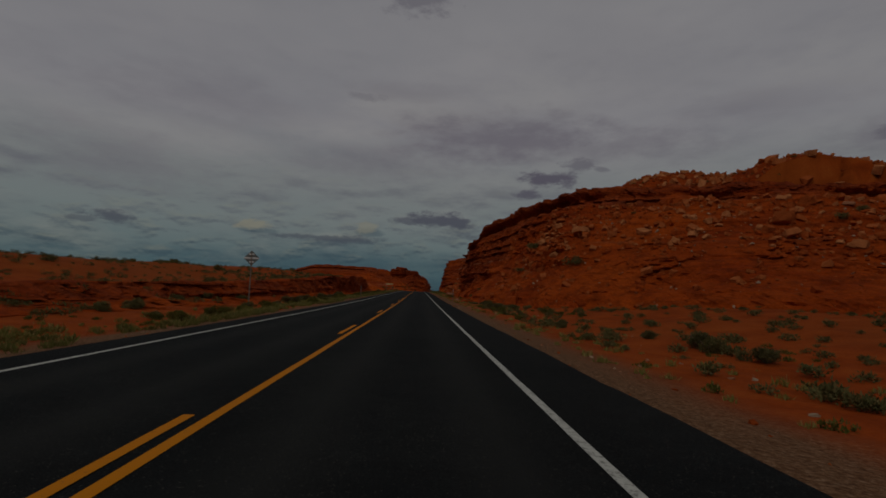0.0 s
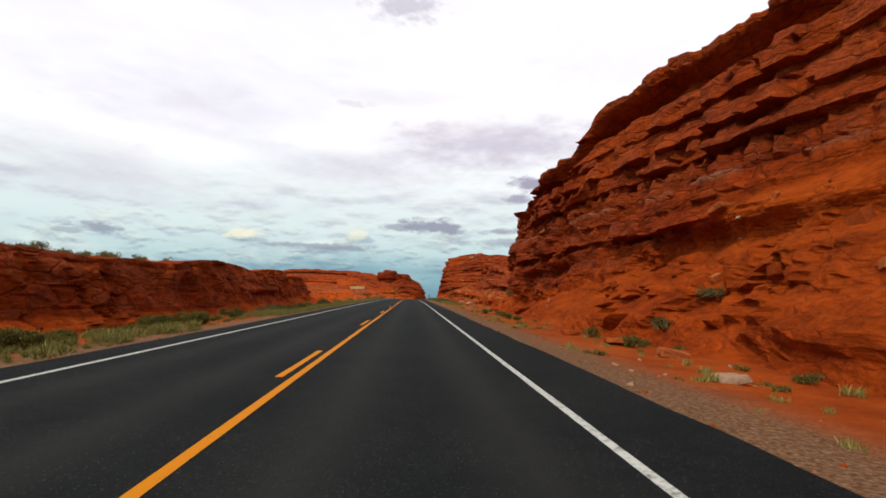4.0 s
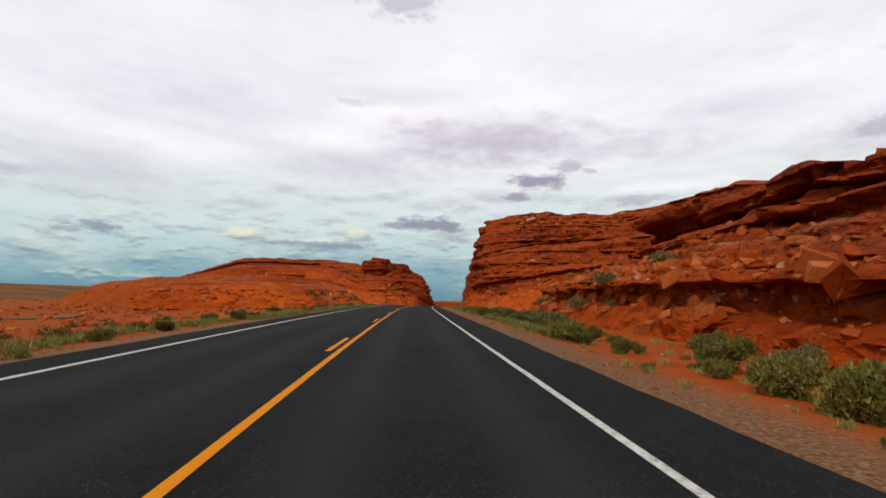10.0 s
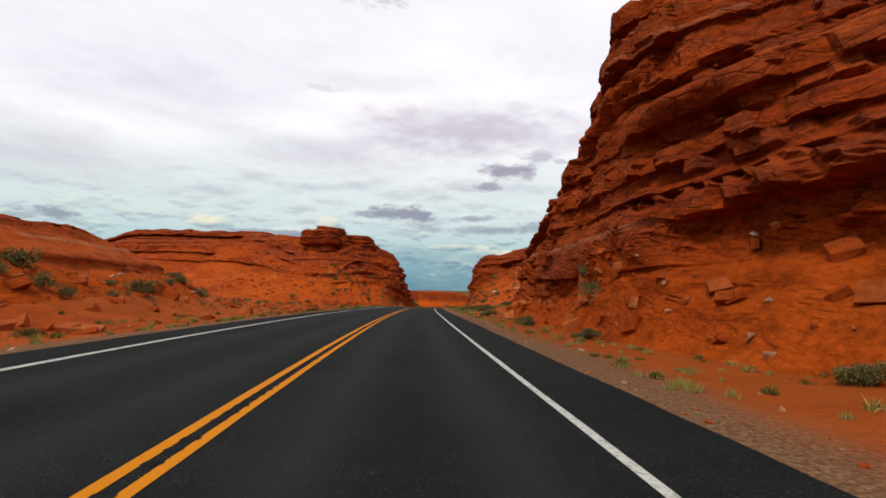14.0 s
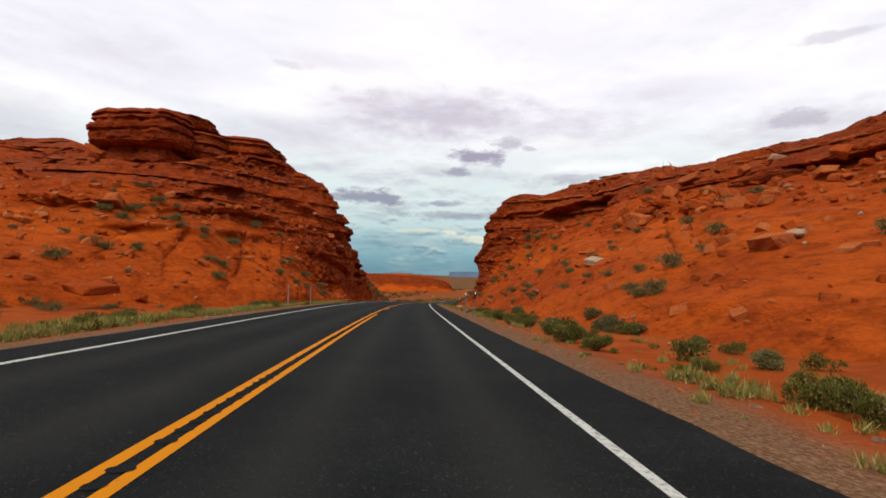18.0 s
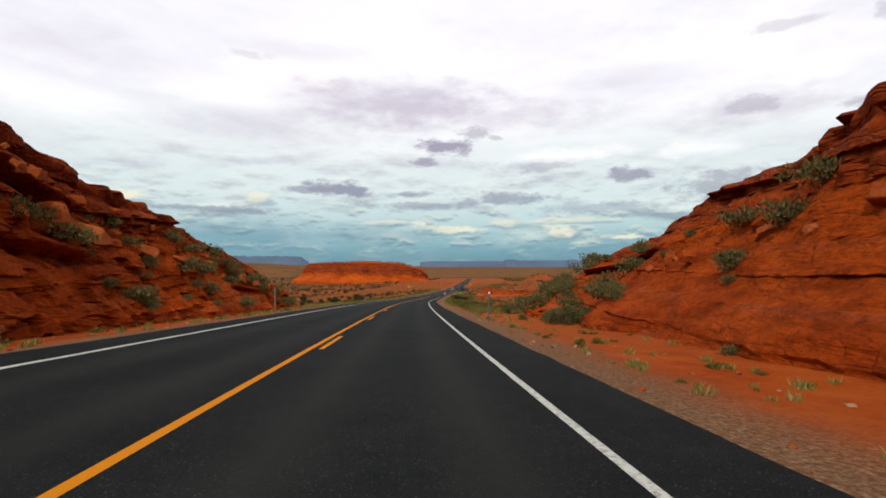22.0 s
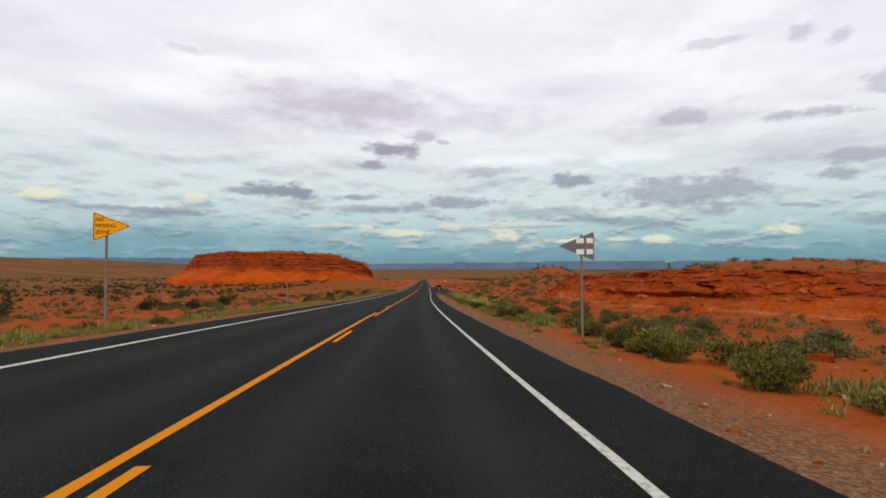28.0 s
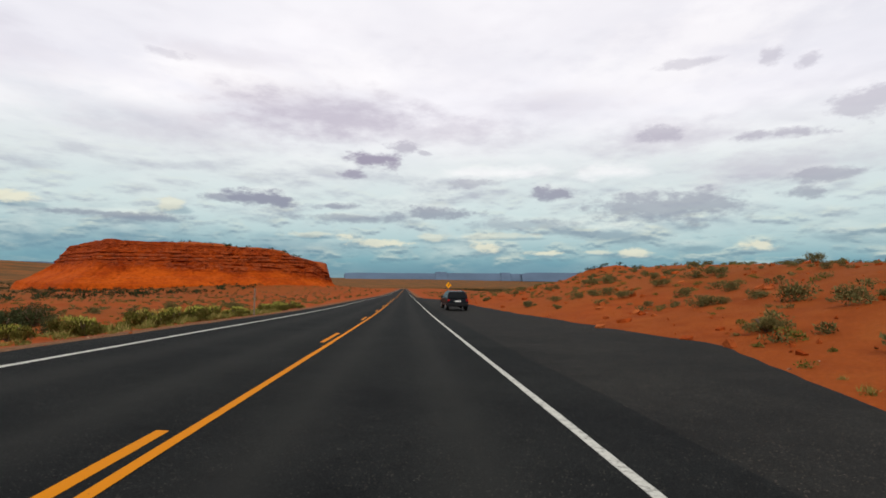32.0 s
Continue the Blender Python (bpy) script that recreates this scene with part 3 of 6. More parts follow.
BACK = {"M": [(1120, -60, 8), (1110, -195, 13)], "R": [(262, 210, 24), (45, 210, 20)], "R5": [(345, 60, 8), (345, 118, 22)], "R3": [(530, 60, 4), (560, 230, 6), (395, 230, 20)],
        "L2": [(545, -60, 4), (570, -120, 14), (560, -215, 10)], "L1": [(138, -70, 1.5), (10, -90, 3)], "L3": [(345, -62, 7), (300, -75, 4), (268, -60, 2.5)], "R4": [(760, 60, 4), (640, 70, 3)]}
INNER = {"M": [(980, -100, 24.5), (1000, -80, 23.5)], "R": [(75, 40, 20), (70, 60, 22), (60, 75, 22.6), (55, 95, 22.6), (88, 49, 24.6), (63, 52, 21.5), (48, 85, 20.5), (90, 100, 27), (130, 60, 11), (150, 45, 7), (165, 70, 11), (166, 35, 6.8), (178, 50, 10), (196, 73, 14.8), (150, 60, 9), (262, 66, 20.5), (220, 74, 23.3), (200, 45, 12.5), (235, 50, 12.5)], "R5": [(315, 60, 20), (312, 30, 14), (300, 80, 29)],
         "R3": [(464, 36, 23), (455, 48, 25.5), (435, 60, 22), (442, 48, 23), (480, 40, 13), (500, 40, 6)], "L2": [(454, -48, 26.5), (464, -60, 30), (450, -36, 23), (462, -28, 16), (470, -60, 24), (480, -25, 9), (490, -70, 22), (490, -100, 31), (492, -135, 31)],
         "L1": [(60, -30, 3.6), (100, -30, 4.4), (60, -60, 4.6), (45, -35, 3.4)], "L3": [(300, -38, 7), (312, -48, 8.4), (286, -40, 6)], "R4": [(672, 40, 4.6), (665, 30, 3), (720, 40, 4), (650, 45, 3.4)]}
UPLAND = {"M": R6_RIM, "R": R1_RIM + R2_RIM + R5_BASE[3::-1], "R5": R5_RIM, "R3": R3_RIM, "L2": L2_RIM, "L1": L1_RIM, "L3": L3_RIM, "R4": R4_RIM}


def inside(s, n, poly):
    hit = np.zeros(s.shape, bool)
    for (a, b), (c, d) in zip(poly, poly[1:] + poly[:1]):
        cut = ((b > n) != (d > n)) & (s < (c - a) * (n - b) / (d - b + 1e-12) + a)
        hit ^= cut
    return hit


def shrink(line, by):
    """A rim line moved back from its face."""
    p = np.array([q[:2] for q in line], float)
    t = np.gradient(p, axis=0)
    t /= np.linalg.norm(t, axis=1)[:, None]
    side = np.stack([-t[:, 1], t[:, 0]], 1)
    return p, side * by


def plateau(s, n, key):
    pts = np.array(UPLAND[key] + BACK[key] + INNER[key], float)
    num, den = 0, 0
    for a, b, h in pts:
        w = 1 / (((s - a) ** 2 + (n - b) ** 2) + 9.0) ** 1.6
        num, den = num + w * h, den + w
    return num / den


BUMPS = [(205, -45, -2.2, 60, 30), (320, -43, 8.2, 22, 15), (350, -75, 3.5, 40, 35), (298, -17, 1.6, 14, 6), (30, -40, 1.6, 30, 25), (30, 30, .8, 20, 18), (345, 45, 2.5, 25, 30),
         (600, 60, 2.5, 60, 30), (560, -60, -2.5, 60, 40), (720, 32, 3.2, 45, 14), (790, 40, 4.0, 45, 22), (881, 70, 8.0, 22, 16), (840, 60, 4, 60, 25), (700, -70, -1.5, 90, 50), (600, 22, -1.0, 40, 9), (1000, -80, 6, 70, 60)]


def region(y, nx):
    left = step(150, 820, -nx) * 46 * (1 - .9 * step(1700, 3200, y))
    return left - step(120, 900, nx) * 7


def ground_height(s, n, fine=True):
    """Height over the road of the natural ground."""
    a = np.abs(n)
    h = np.interp(a, [0, 4.4, 5.4, 7.0, 9.0, 12.0, 20.0], [-.09, -.09, -.16, -.30, -.42, -.38, -.25])
    h = h + bank(s, n)
    wild = step(7, 16, a)
    for cs, cn, ch, rs, rn in BUMPS:
        h = h + ch * np.exp(-((s - cs) / rs) ** 2 - ((n - cn) / rn) ** 2) * wild
    p = at(s, n)
    q = np.stack([p[..., 0].ravel(), p[..., 1].ravel(), np.zeros(p[..., 0].size)], 1)
    h = h + wild * (1.6 * step(25, 120, a) + .3) * fbm(q / 24, 4, 3).reshape(s.shape) + .45 * step(11, 18, a) * fbm(q / 5.5, 3, 13).reshape(s.shape)
    if fine:
        h = h + (.10 * step(5.5, 9, a) + .02 * step(4.6, 5.4, a)) * fbm(q / 1.7, 3, 9).reshape(s.shape)
    h = h + region(p[..., 1], n)
    for key in UPLAND:
        rim, off = shrink(UPLAND[key], 1.6)
        sgn = 1 if key[0] == "R" else -1
        pl = [tuple(q) for q in rim + off * sgn] + [b[:2] for b in BACK[key]]
        m = inside(s, n, pl)
        if m.any():
            hp = plateau(s[m], n[m], key) - .25
            hp = hp + (.9 * fbm(q[m.ravel()] / 7, 4, 21) + .25 * fbm(q[m.ravel()] / 1.9, 2, 5)) * (.35 if key in ("L1", "R4") else 1)
            if key in ("R", "R3", "L2"):
                lift = (hp + .7 * fbm(q[m.ravel()] / 16, 2, 51)) / 1.9
                hp = hp + .8 * (1.9 * (np.floor(lift) + step(.45, .95, lift % 1)) - 1.9 * lift)
            h[m] = np.maximum(hp, h[m]) if key != "L1" else hp
    return h


GROUND = {}


def ground_at(s, n):
    """Height of the built ground, between its grid points."""
    s, n = np.atleast_1d(np.asarray(s, float)), np.atleast_1d(np.asarray(n, float))
    gs, gn, gh = GROUND["s"], GROUND["n"], GROUND["h"]
    i = np.clip(np.searchsorted(gs, s) - 1, 0, len(gs) - 2)
    j = np.clip(np.searchsorted(gn, n) - 1, 0, len(gn) - 2)
    a, b = np.clip((s - gs[i]) / (gs[i + 1] - gs[i]), 0, 1), np.clip((n - gn[j]) / (gn[j + 1] - gn[j]), 0, 1)
    return (gh[i, j] * (1 - a) + gh[i + 1, j] * a) * (1 - b) + (gh[i, j + 1] * (1 - a) + gh[i + 1, j + 1] * a) * b


def build_ground():
    ss = np.r_[np.arange(-150, 560, 1.6), np.arange(560, 830, 2.2), np.arange(830, 1500, 6.0)]
    near = np.r_[np.arange(0, 5.4, 1.2), np.arange(5.4, 12, .7), np.arange(12, 45, 1.4), np.arange(45, 110, 3.5), np.arange(110, 300, 12)]
    nn = np.r_[-near[::-1][:-1], near]
    S, Nn = np.meshgrid(ss, nn, indexing="ij")
    h = ground_height(S, Nn)
    v = at(S, Nn, h).reshape(-1, 3)
    f = grid_faces(len(ss), len(nn))
    a = np.abs(Nn).ravel()
    gravel = 1 - step(5.6, 7.4, a + .5 * fbm(v / 1.5, 2, 4))
    scrub = step(9, 30, a) * .5 + .5 * step(520, 620, S.ravel()) * step(7, 11, a)
    scrub = scrub * (h.ravel() < 8) * (.35 + .65 * step(50, 160, a) + .6 * step(120, 260, a))
    # the land beyond, out to the horizon
    g = np.r_[np.arange(-4600, -1000, 300), np.arange(-1000, 2200, 45), np.arange(2200, 4601, 240)]
    GX, GY = np.meshgrid(g, g, indexing="ij")
    rx, rz = np.interp(GY, RP[:, 1], RP[:, 0]), np.interp(GY, RP[:, 1], RP[:, 2])
    rx = rx + np.maximum(GY - RP[-1, 1], 0) * .34
    nx = GX - rx
    q = np.stack([GX.ravel(), GY.ravel(), 0 * GX.ravel()], 1)
    gz = rz + region(GY, nx) + (4.0 * fbm(q / 160, 4, 31)).reshape(GX.shape) * step(200, 600, np.abs(nx)) - 6 * step(1800, 3500, np.hypot(GX, GY))
    under = (np.abs(nx) < 268) & (GY > -140) & (GY < 1480)
    gz = np.where(under, rz - 14, gz - .6)
    v2 = np.stack([GX, GY, gz], -1).reshape(-1, 3)
    f2 = grid_faces(len(g), len(g)) + len(v)
    cnt = len(v2)
    GROUND["s"], GROUND["n"], GROUND["h"] = ss, nn, h
    ob = mesh_object("ground", np.vstack([v, v2]), np.vstack([f, f2]), SOIL, True,
                     gravel=np.r_[gravel, np.zeros(cnt)], scrub=np.r_[scrub, np.full(cnt, 1.6)])
    ob.data.materials.append(ROCK)
    high = (h[:-1, :-1] > 5.5) & (S[:-1, :-1] < 560) & (np.abs(Nn[:-1, :-1]) < 230) & (np.abs(Nn[:-1, :-1]) > 11)
    ob.data.polygons.foreach_set("material_index", np.r_[high.ravel().astype(np.int32), np.zeros(len(f2), np.int32)])
    tagged(ob, "red sandy desert ground with gravel verges and scrub", "ground", kind="structure")


build_ground()

# rock layers, by height above sea
_r = random.Random(11)
LAYER_Z, LAYER_OFF, LAYER_W, LAYER_PALE, LAYER_TONE = [-60.0], [], [], [], []
while LAYER_Z[-1] < 60:
    hard = _r.random() < .42
    LAYER_Z.append(LAYER_Z[-1] + (_r.uniform(.35, 1.3) if hard else _r.uniform(.25, 1.0)))
    LAYER_OFF.append(_r.uniform(.25, .75) if hard else _r.uniform(-.55, .05))
    LAYER_W.append(_r.uniform(1.0, 3.6) if hard else _r.uniform(.4, 1.4))
    LAYER_PALE.append(_r.uniform(.1, .45) if hard and _r.random() < .45 else 0.0)
    LAYER_TONE.append(_r.uniform(0, .35))
LAYER_Z, LAYER_OFF, LAYER_W, LAYER_PALE, LAYER_TONE = (np.array(q) for q in (LAYER_Z, LAYER_OFF, LAYER_W, LAYER_PALE, LAYER_TONE))
FACES = {}
TALUS = []      # places and slopes for loose rock


def cliff(name, base, rim, steep, label, du=.32, dv=.22, rough=1.0, seed=1, cap=0.0, sgn=1, ledges=(), foot=1.0, profile=None, dents=(), clay=None):
    """A bedded rock face from its base line to its rim, with talus below and a lip over the top.
    steep: for each station the part of the height that is sheer. profile: (height, run) shares instead.
    dents: (0 station or 1 offset of the rim, from, to, low, high, depth). clay: smooth buttressed foot, (top, bulge, least offset)."""
    base, rim = np.array(base, float), np.array(rim, float)
    seg = np.r_[0, np.cumsum(np.hypot(*np.diff((base[:, :2] + rim[:, :2]) / 2, axis=0).T))]
    nu = int(seg[-1] / du) + 1
    u = np.linspace(0, seg[-1], nu)
    ker = np.exp(-.5 * (np.linspace(-3, 3, max(5, int(9 / du) | 1))) ** 2)
    ker /= ker.sum()

    def along(val):
        y = np.interp(u, seg, val)
        return np.convolve(np.pad(y, len(ker) // 2, mode="edge"), ker, "valid")[:nu]
    B, R = (np.stack([along(q[:, k]) for k in range(3)], 1) for q in (base, rim))
    st = along(np.asarray(steep, float))
    nv = int((rim[:, 2] - base[:, 2]).max() * 1.25 / dv) + 2
    v = np.linspace(0, 1, nv)
    U, V = np.meshgrid(u, v, indexing="ij")
    q0 = np.stack([U.ravel() / 9, V.ravel() * 3, np.full(U.size, seed * 7.7)], 1)
    sm = np.clip(st[:, None] + .22 * fbm(q0, 3, seed).reshape(U.shape), .04, .97)
    lowz = 1 - sm                         # height share of the talus
    fz = V
    run = np.where(fz < lowz, (fz / np.maximum(lowz, .03)) ** .68 * (.90 - .35 * sm), (.90 - .35 * sm) + (fz - lowz) / np.maximum(sm, .03) * (.10 + .35 * sm))
    if profile:
        pv = np.clip(fz + .05 * fbm(q0 * 1.3, 3, seed + 9).reshape(U.shape) * np.minimum(1, 4 * fz * (1 - fz) * 3), 0, 1)
        run = np.interp(pv, [a for a, c in profile], [c for a, c in profile])
    s = B[:, None, 0] + (R - B)[:, None, 0] * run
    n = B[:, None, 1] + (R - B)[:, None, 1] * run
    h = B[:, None, 2] + (R - B)[:, None, 2] * fz - foot * (1 - np.clip(fz / .06, 0, 1))
    # small rise and fall of the rim
    h = h + (fbm(np.stack([U.ravel() / 5, U.ravel() * 0, np.full(U.size, seed)], 1), 3, 40).reshape(U.shape)) * .8 * rough * V ** 3 * np.minimum(1, (R[:, None, 2] - B[:, None, 2]) / 8)
    P = at(s, n, h)
    # outward direction from the rim line
    ctr = at(R[:, 0], R[:, 1])[:, :2] - at(B[:, 0], B[:, 1])[:, :2]
    tang = np.gradient(at((R[:, 0] + B[:, 0]) / 2, (R[:, 1] + B[:, 1]) / 2)[:, :2], axis=0)
    out = np.stack([-tang[:, 1], tang[:, 0]], 1)
    out *= np.sign((out * -ctr).sum(1))[:, None]
    out /= np.linalg.norm(out, axis=1)[:, None] + 1e-9
    X = P.reshape(-1, 3)
    z = X[:, 2] + .5 * fbm(X / 14, 2, 2) + .012 * X[:, 1]
    k = np.clip(np.searchsorted(LAYER_Z, z) - 1, 0, len(LAYER_OFF) - 1)
    uu = U.ravel() + .8 * fbm(X / 2.2, 2, 8)
    blk = np.floor(uu / LAYER_W[k] + rnd(k, np.int64(seed)) * 9).astype(np.int64)
    rb = rnd(blk, k, np.int64(seed + 5))
    sheer = step(0, .12, (fz - lowz).ravel())
    broken = step(-.25, .25, fbm(X / 6.5, 2, seed + 60))
    tall = np.repeat(np.clip((R[:, 2] - B[:, 2] - 1.0) / 8, .15 if name in ("cliff_4", "cliff_5") else .3, 1), nv)
    amt = (.22 + .78 * sheer) * (.45 + .55 * broken) * rough * tall
    soft = np.zeros(U.size)
    if clay:
        top_ = clay[0] + .10 * fbm(np.stack([U.ravel() / 6, 0 * U.ravel(), 0 * U.ravel() + seed], 1), 3, 17)
        soft = 1 - step(-.05, .04, V.ravel() - top_)
        if len(clay) > 2:
            soft = soft * np.repeat(step(clay[2] - 3, clay[2] + 3, sgn * R[:, 1]), nv)
        amt = amt * (1 - .6 * soft)
    d = amt * (LAYER_OFF[k] * .85 + (rb - .5) * .85) + rough * (.9 * fbm(X / 5.0, 3, seed + 3) + .28 * (1 - .25 * soft) * fbm(X / 1.2, 3, seed + 4))
    cell = np.floor((X + 1.1 * np.stack([fbm(X / 1.6, 2, 71), fbm(X / 1.6, 2, 72), fbm(X / 1.6, 2, 73)], 1)) / np.array([1.15, 1.15, .75])).astype(np.int64)
    lump = rnd(cell[:, 0], cell[:, 1], cell[:, 2])
    d = d + rough * (lump - .5) * .75 * step(-.1, .3, fbm(X / 8, 2, seed + 80)) * (1 - .45 * sheer) * (1 - .85 * soft)
    vv = V.ravel()
    if clay:
        rib = 1 - np.abs(fbm(np.stack([(U.ravel() + 1.2 * fbm(X / 6, 2, 14)) / 7.5, vv * .5, 0 * vv + seed], 1), 2, 18)) * 2.2
        d = d - clay[1] * soft * np.clip(rib, 0, 1) ** 3 * np.clip(vv / clay[0] * 2, 0, 1)
    if cap:
        wob = .5 + .9 * step(-.35, .35, fbm(np.stack([U.ravel() / 11, 0 * vv, 0 * vv + seed], 1), 2, 90))
        d = d - np.repeat(step(4, 9, R[:, 2] - B[:, 2]) if name in ("cliff_4", "cliff_5") else 1 + 0 * R[:, 2], nv) * tall * cap * wob * np.exp(-((vv - .885) / .045) ** 2) - .25 * tall * cap * step(.55, .9, vv)
    for lv, dep, wid in ledges:
        wob = step(-.2, .3, fbm(np.stack([U.ravel() / 8, 0 * vv + lv * 9, 0 * vv + seed], 1), 2, 91))
        d = d + dep * wob * (np.exp(-((vv - lv) / wid) ** 2) - .9 * np.exp(-((vv - lv + 2.0 * wid) / wid) ** 2))
    for axis, a0, a1, v0, v1, dep in dents:
        key = np.repeat(R[:, axis], nv) + .8 * fbm(X / 2.5, 2, 33)
        wv = .25 * (v1 - v0)
        vj = vv + .12 * (v1 - v0) * fbm(X / 2.0, 2, 34)
        d = d - dep * step(a0, a0 + 2.5, key) * (1 - step(a1 - 2.5, a1, key)) * step(v0 - wv, v0 + wv, vj) * (1 - step(v1 - .3 * wv, v1 + .3 * wv, vj))
    d = d * step(0, .05, vv)
    X = X.copy()
    X[:, :2] += np.repeat(out, nv, 0) * d[:, None]
    X[:, 2] += .12 * amt * (rb - .5)
    # the lip back over the top
    lip = [.5, 1.2, 2.4, 4.2, 6.5]
    top = X.reshape(nu, nv, 3)[:, -1]
    inn = -out
    lips = []
    for j, w in enumerate(lip):
        q = top.copy()
        q[:, :2] += inn * w
        q[:, 2] += .18 * fbm(np.stack([u / 1.5, np.full(nu, j * 1.3), np.full(nu, seed)], 1), 2, 3) - (.05 * w if j < 3 else .35 * w - .8)
        lips.append(q)
    allv = np.concatenate([X.reshape(nu, nv, 3)] + [q[:, None] for q in lips], 1)
    nt_ = nv + len(lip)
    pale = np.zeros((nu, nt_))
    edge = np.clip(1 - (LAYER_Z[np.minimum(k + 1, len(LAYER_Z) - 1)] - z) / .30, 0, 1)
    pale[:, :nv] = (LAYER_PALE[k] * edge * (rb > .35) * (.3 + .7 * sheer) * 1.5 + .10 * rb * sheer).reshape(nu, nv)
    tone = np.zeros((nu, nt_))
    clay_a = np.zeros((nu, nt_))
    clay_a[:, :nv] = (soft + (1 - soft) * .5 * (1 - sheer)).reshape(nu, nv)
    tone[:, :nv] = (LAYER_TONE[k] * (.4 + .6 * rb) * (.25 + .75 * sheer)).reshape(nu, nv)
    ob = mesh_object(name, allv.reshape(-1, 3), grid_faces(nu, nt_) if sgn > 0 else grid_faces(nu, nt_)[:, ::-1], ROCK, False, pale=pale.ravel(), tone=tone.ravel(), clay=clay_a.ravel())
    tagged(ob, label, "cliff", kind="structure")
    m = ((1 - sheer) > .5) & (V.ravel() > .03)
    TALUS.append((name, X[m], np.repeat(out, nv, 0)[m], V.ravel()[m]))
    FACES[name] = (X.reshape(nu, nv, 3), R, out)
    return ob


cliff("cliff_1", R1_BASE, R1_RIM, [.25, .25, .25, .25, .28, .5, .8, .88, .9, .9, .8, .5], "red layered sandstone road cut with overhanging caprock and boulder talus", du=.26, dv=.15, seed=1, cap=1.9, ledges=[(.30, .5, .03), (.58, .35, .025)])
cliff("cliff_2", R2_BASE, R2_RIM, [.5, .7, .75, .7, .7, .7, .65, .6, .5], "broken red sandstone ledges and slipped blocks beside the road", du=.25, dv=.12, seed=2, cap=.6, rough=1.15, ledges=[(.68, .8, .04), (.50, .5, .03)],
      profile=[(0, 0), (.05, .10), (.24, .16), (.27, .19), (.30, .32), (.46, .58), (.60, .74), (.68, .80), (.80, .90), (1, 1)], dents=[(0, 150, 262, .10, .235, 1.15), (0, 196, 262, .74, .86, 2.2), (0, 128, 170, .45, .58, 1.2)])
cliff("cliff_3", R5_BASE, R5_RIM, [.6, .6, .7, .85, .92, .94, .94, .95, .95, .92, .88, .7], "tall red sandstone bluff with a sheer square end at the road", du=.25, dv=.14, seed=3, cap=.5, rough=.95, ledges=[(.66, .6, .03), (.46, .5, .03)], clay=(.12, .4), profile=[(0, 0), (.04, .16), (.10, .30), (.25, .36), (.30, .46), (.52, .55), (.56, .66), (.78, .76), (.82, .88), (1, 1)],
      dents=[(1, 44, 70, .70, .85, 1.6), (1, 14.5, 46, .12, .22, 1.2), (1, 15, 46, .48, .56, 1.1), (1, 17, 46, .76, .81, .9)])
cliff("cliff_4", R3_BASE, R3_RIM, [.3, .3, .3, .32, .3, .3, .33, .38, .45, .72, .88, .92, .8, .5, .3, .25, .2, .2], "red sandstone bluff with a thick overhanging ledge beside the road", du=.27, dv=.16, seed=4, cap=.5, rough=.9, ledges=[(.66, .5, .03)], clay=(.5, 1.0, 19),
      dents=[(1, 24, 36, .62, .78, 3.6), (1, 16.5, 27, .74, .83, 1.2), (1, 40, 60, .66, .76, 1.6)])
cliff("cliff_5", L2_BASE, L2_RIM, [.35, .35, .36, .4, .4, .38, .38, .38, .38, .40, .42, .46, .6, .85, .93, .93, .9, .7, .55, .4, .3, .25, .25], "rounded red sandstone mesa cut off sheer by the road", du=.29, dv=.16, seed=5, cap=.5, rough=.9, sgn=-1, ledges=[(.55, .9, .03), (.72, .9, .03), (.40, .6, .03)], clay=(.40, 1.2, 21),
      dents=[(1, -70, -44, .74, .84, 1.6), (1, -165, -75, .80, .90, 3.0), (1, -140, -80, .56, .62, 2.4), (1, -115, -50, .44, .49, 1.8)])
cliff("cliff_6", L1_BASE, L1_RIM, [.5, .6, .7, .75, .8, .8, .8, .7, .5], "low red rock bank cut along the roadside", du=.2, dv=.1, seed=6, rough=1.25, sgn=-1, cap=.2, ledges=[(.5, .3, .07)])
cliff("cliff_14", L3_BASE, L3_RIM, [.4, .45, .5, .6, .65, .6, .5, .45, .4], "rough red earth bank cut back beside the road", du=.24, dv=.13, seed=9, rough=.75, sgn=-1, cap=.1, ledges=[(.6, .3, .05)], clay=(.85, .35), profile=[(0, 0), (.06, .10), (.32, .32), (.55, .50), (.80, .76), (1, 1)])
cliff("cliff_7", R4_BASE, R4_RIM, [.6, .7, .75, .8, .75, .7, .6], "low crumbling red sandstone ledges in the scrub", du=.2, dv=.08, seed=7, rough=1.2, cap=.3, ledges=[(.62, .4, .06)], clay=(.6, .2))
cliff("cliff_8", R6_BASE, R6_RIM, [.55, .55, .6, .6, .6, .6, .5], "flat-topped layered red mesa standing in the desert plain", du=.5, dv=.24, seed=8, rough=.85, cap=0.0, sgn=-1, ledges=[(.86, .3, .025), (.72, .4, .025), (.58, .4, .025)], foot=6.0, clay=(.40, .9))


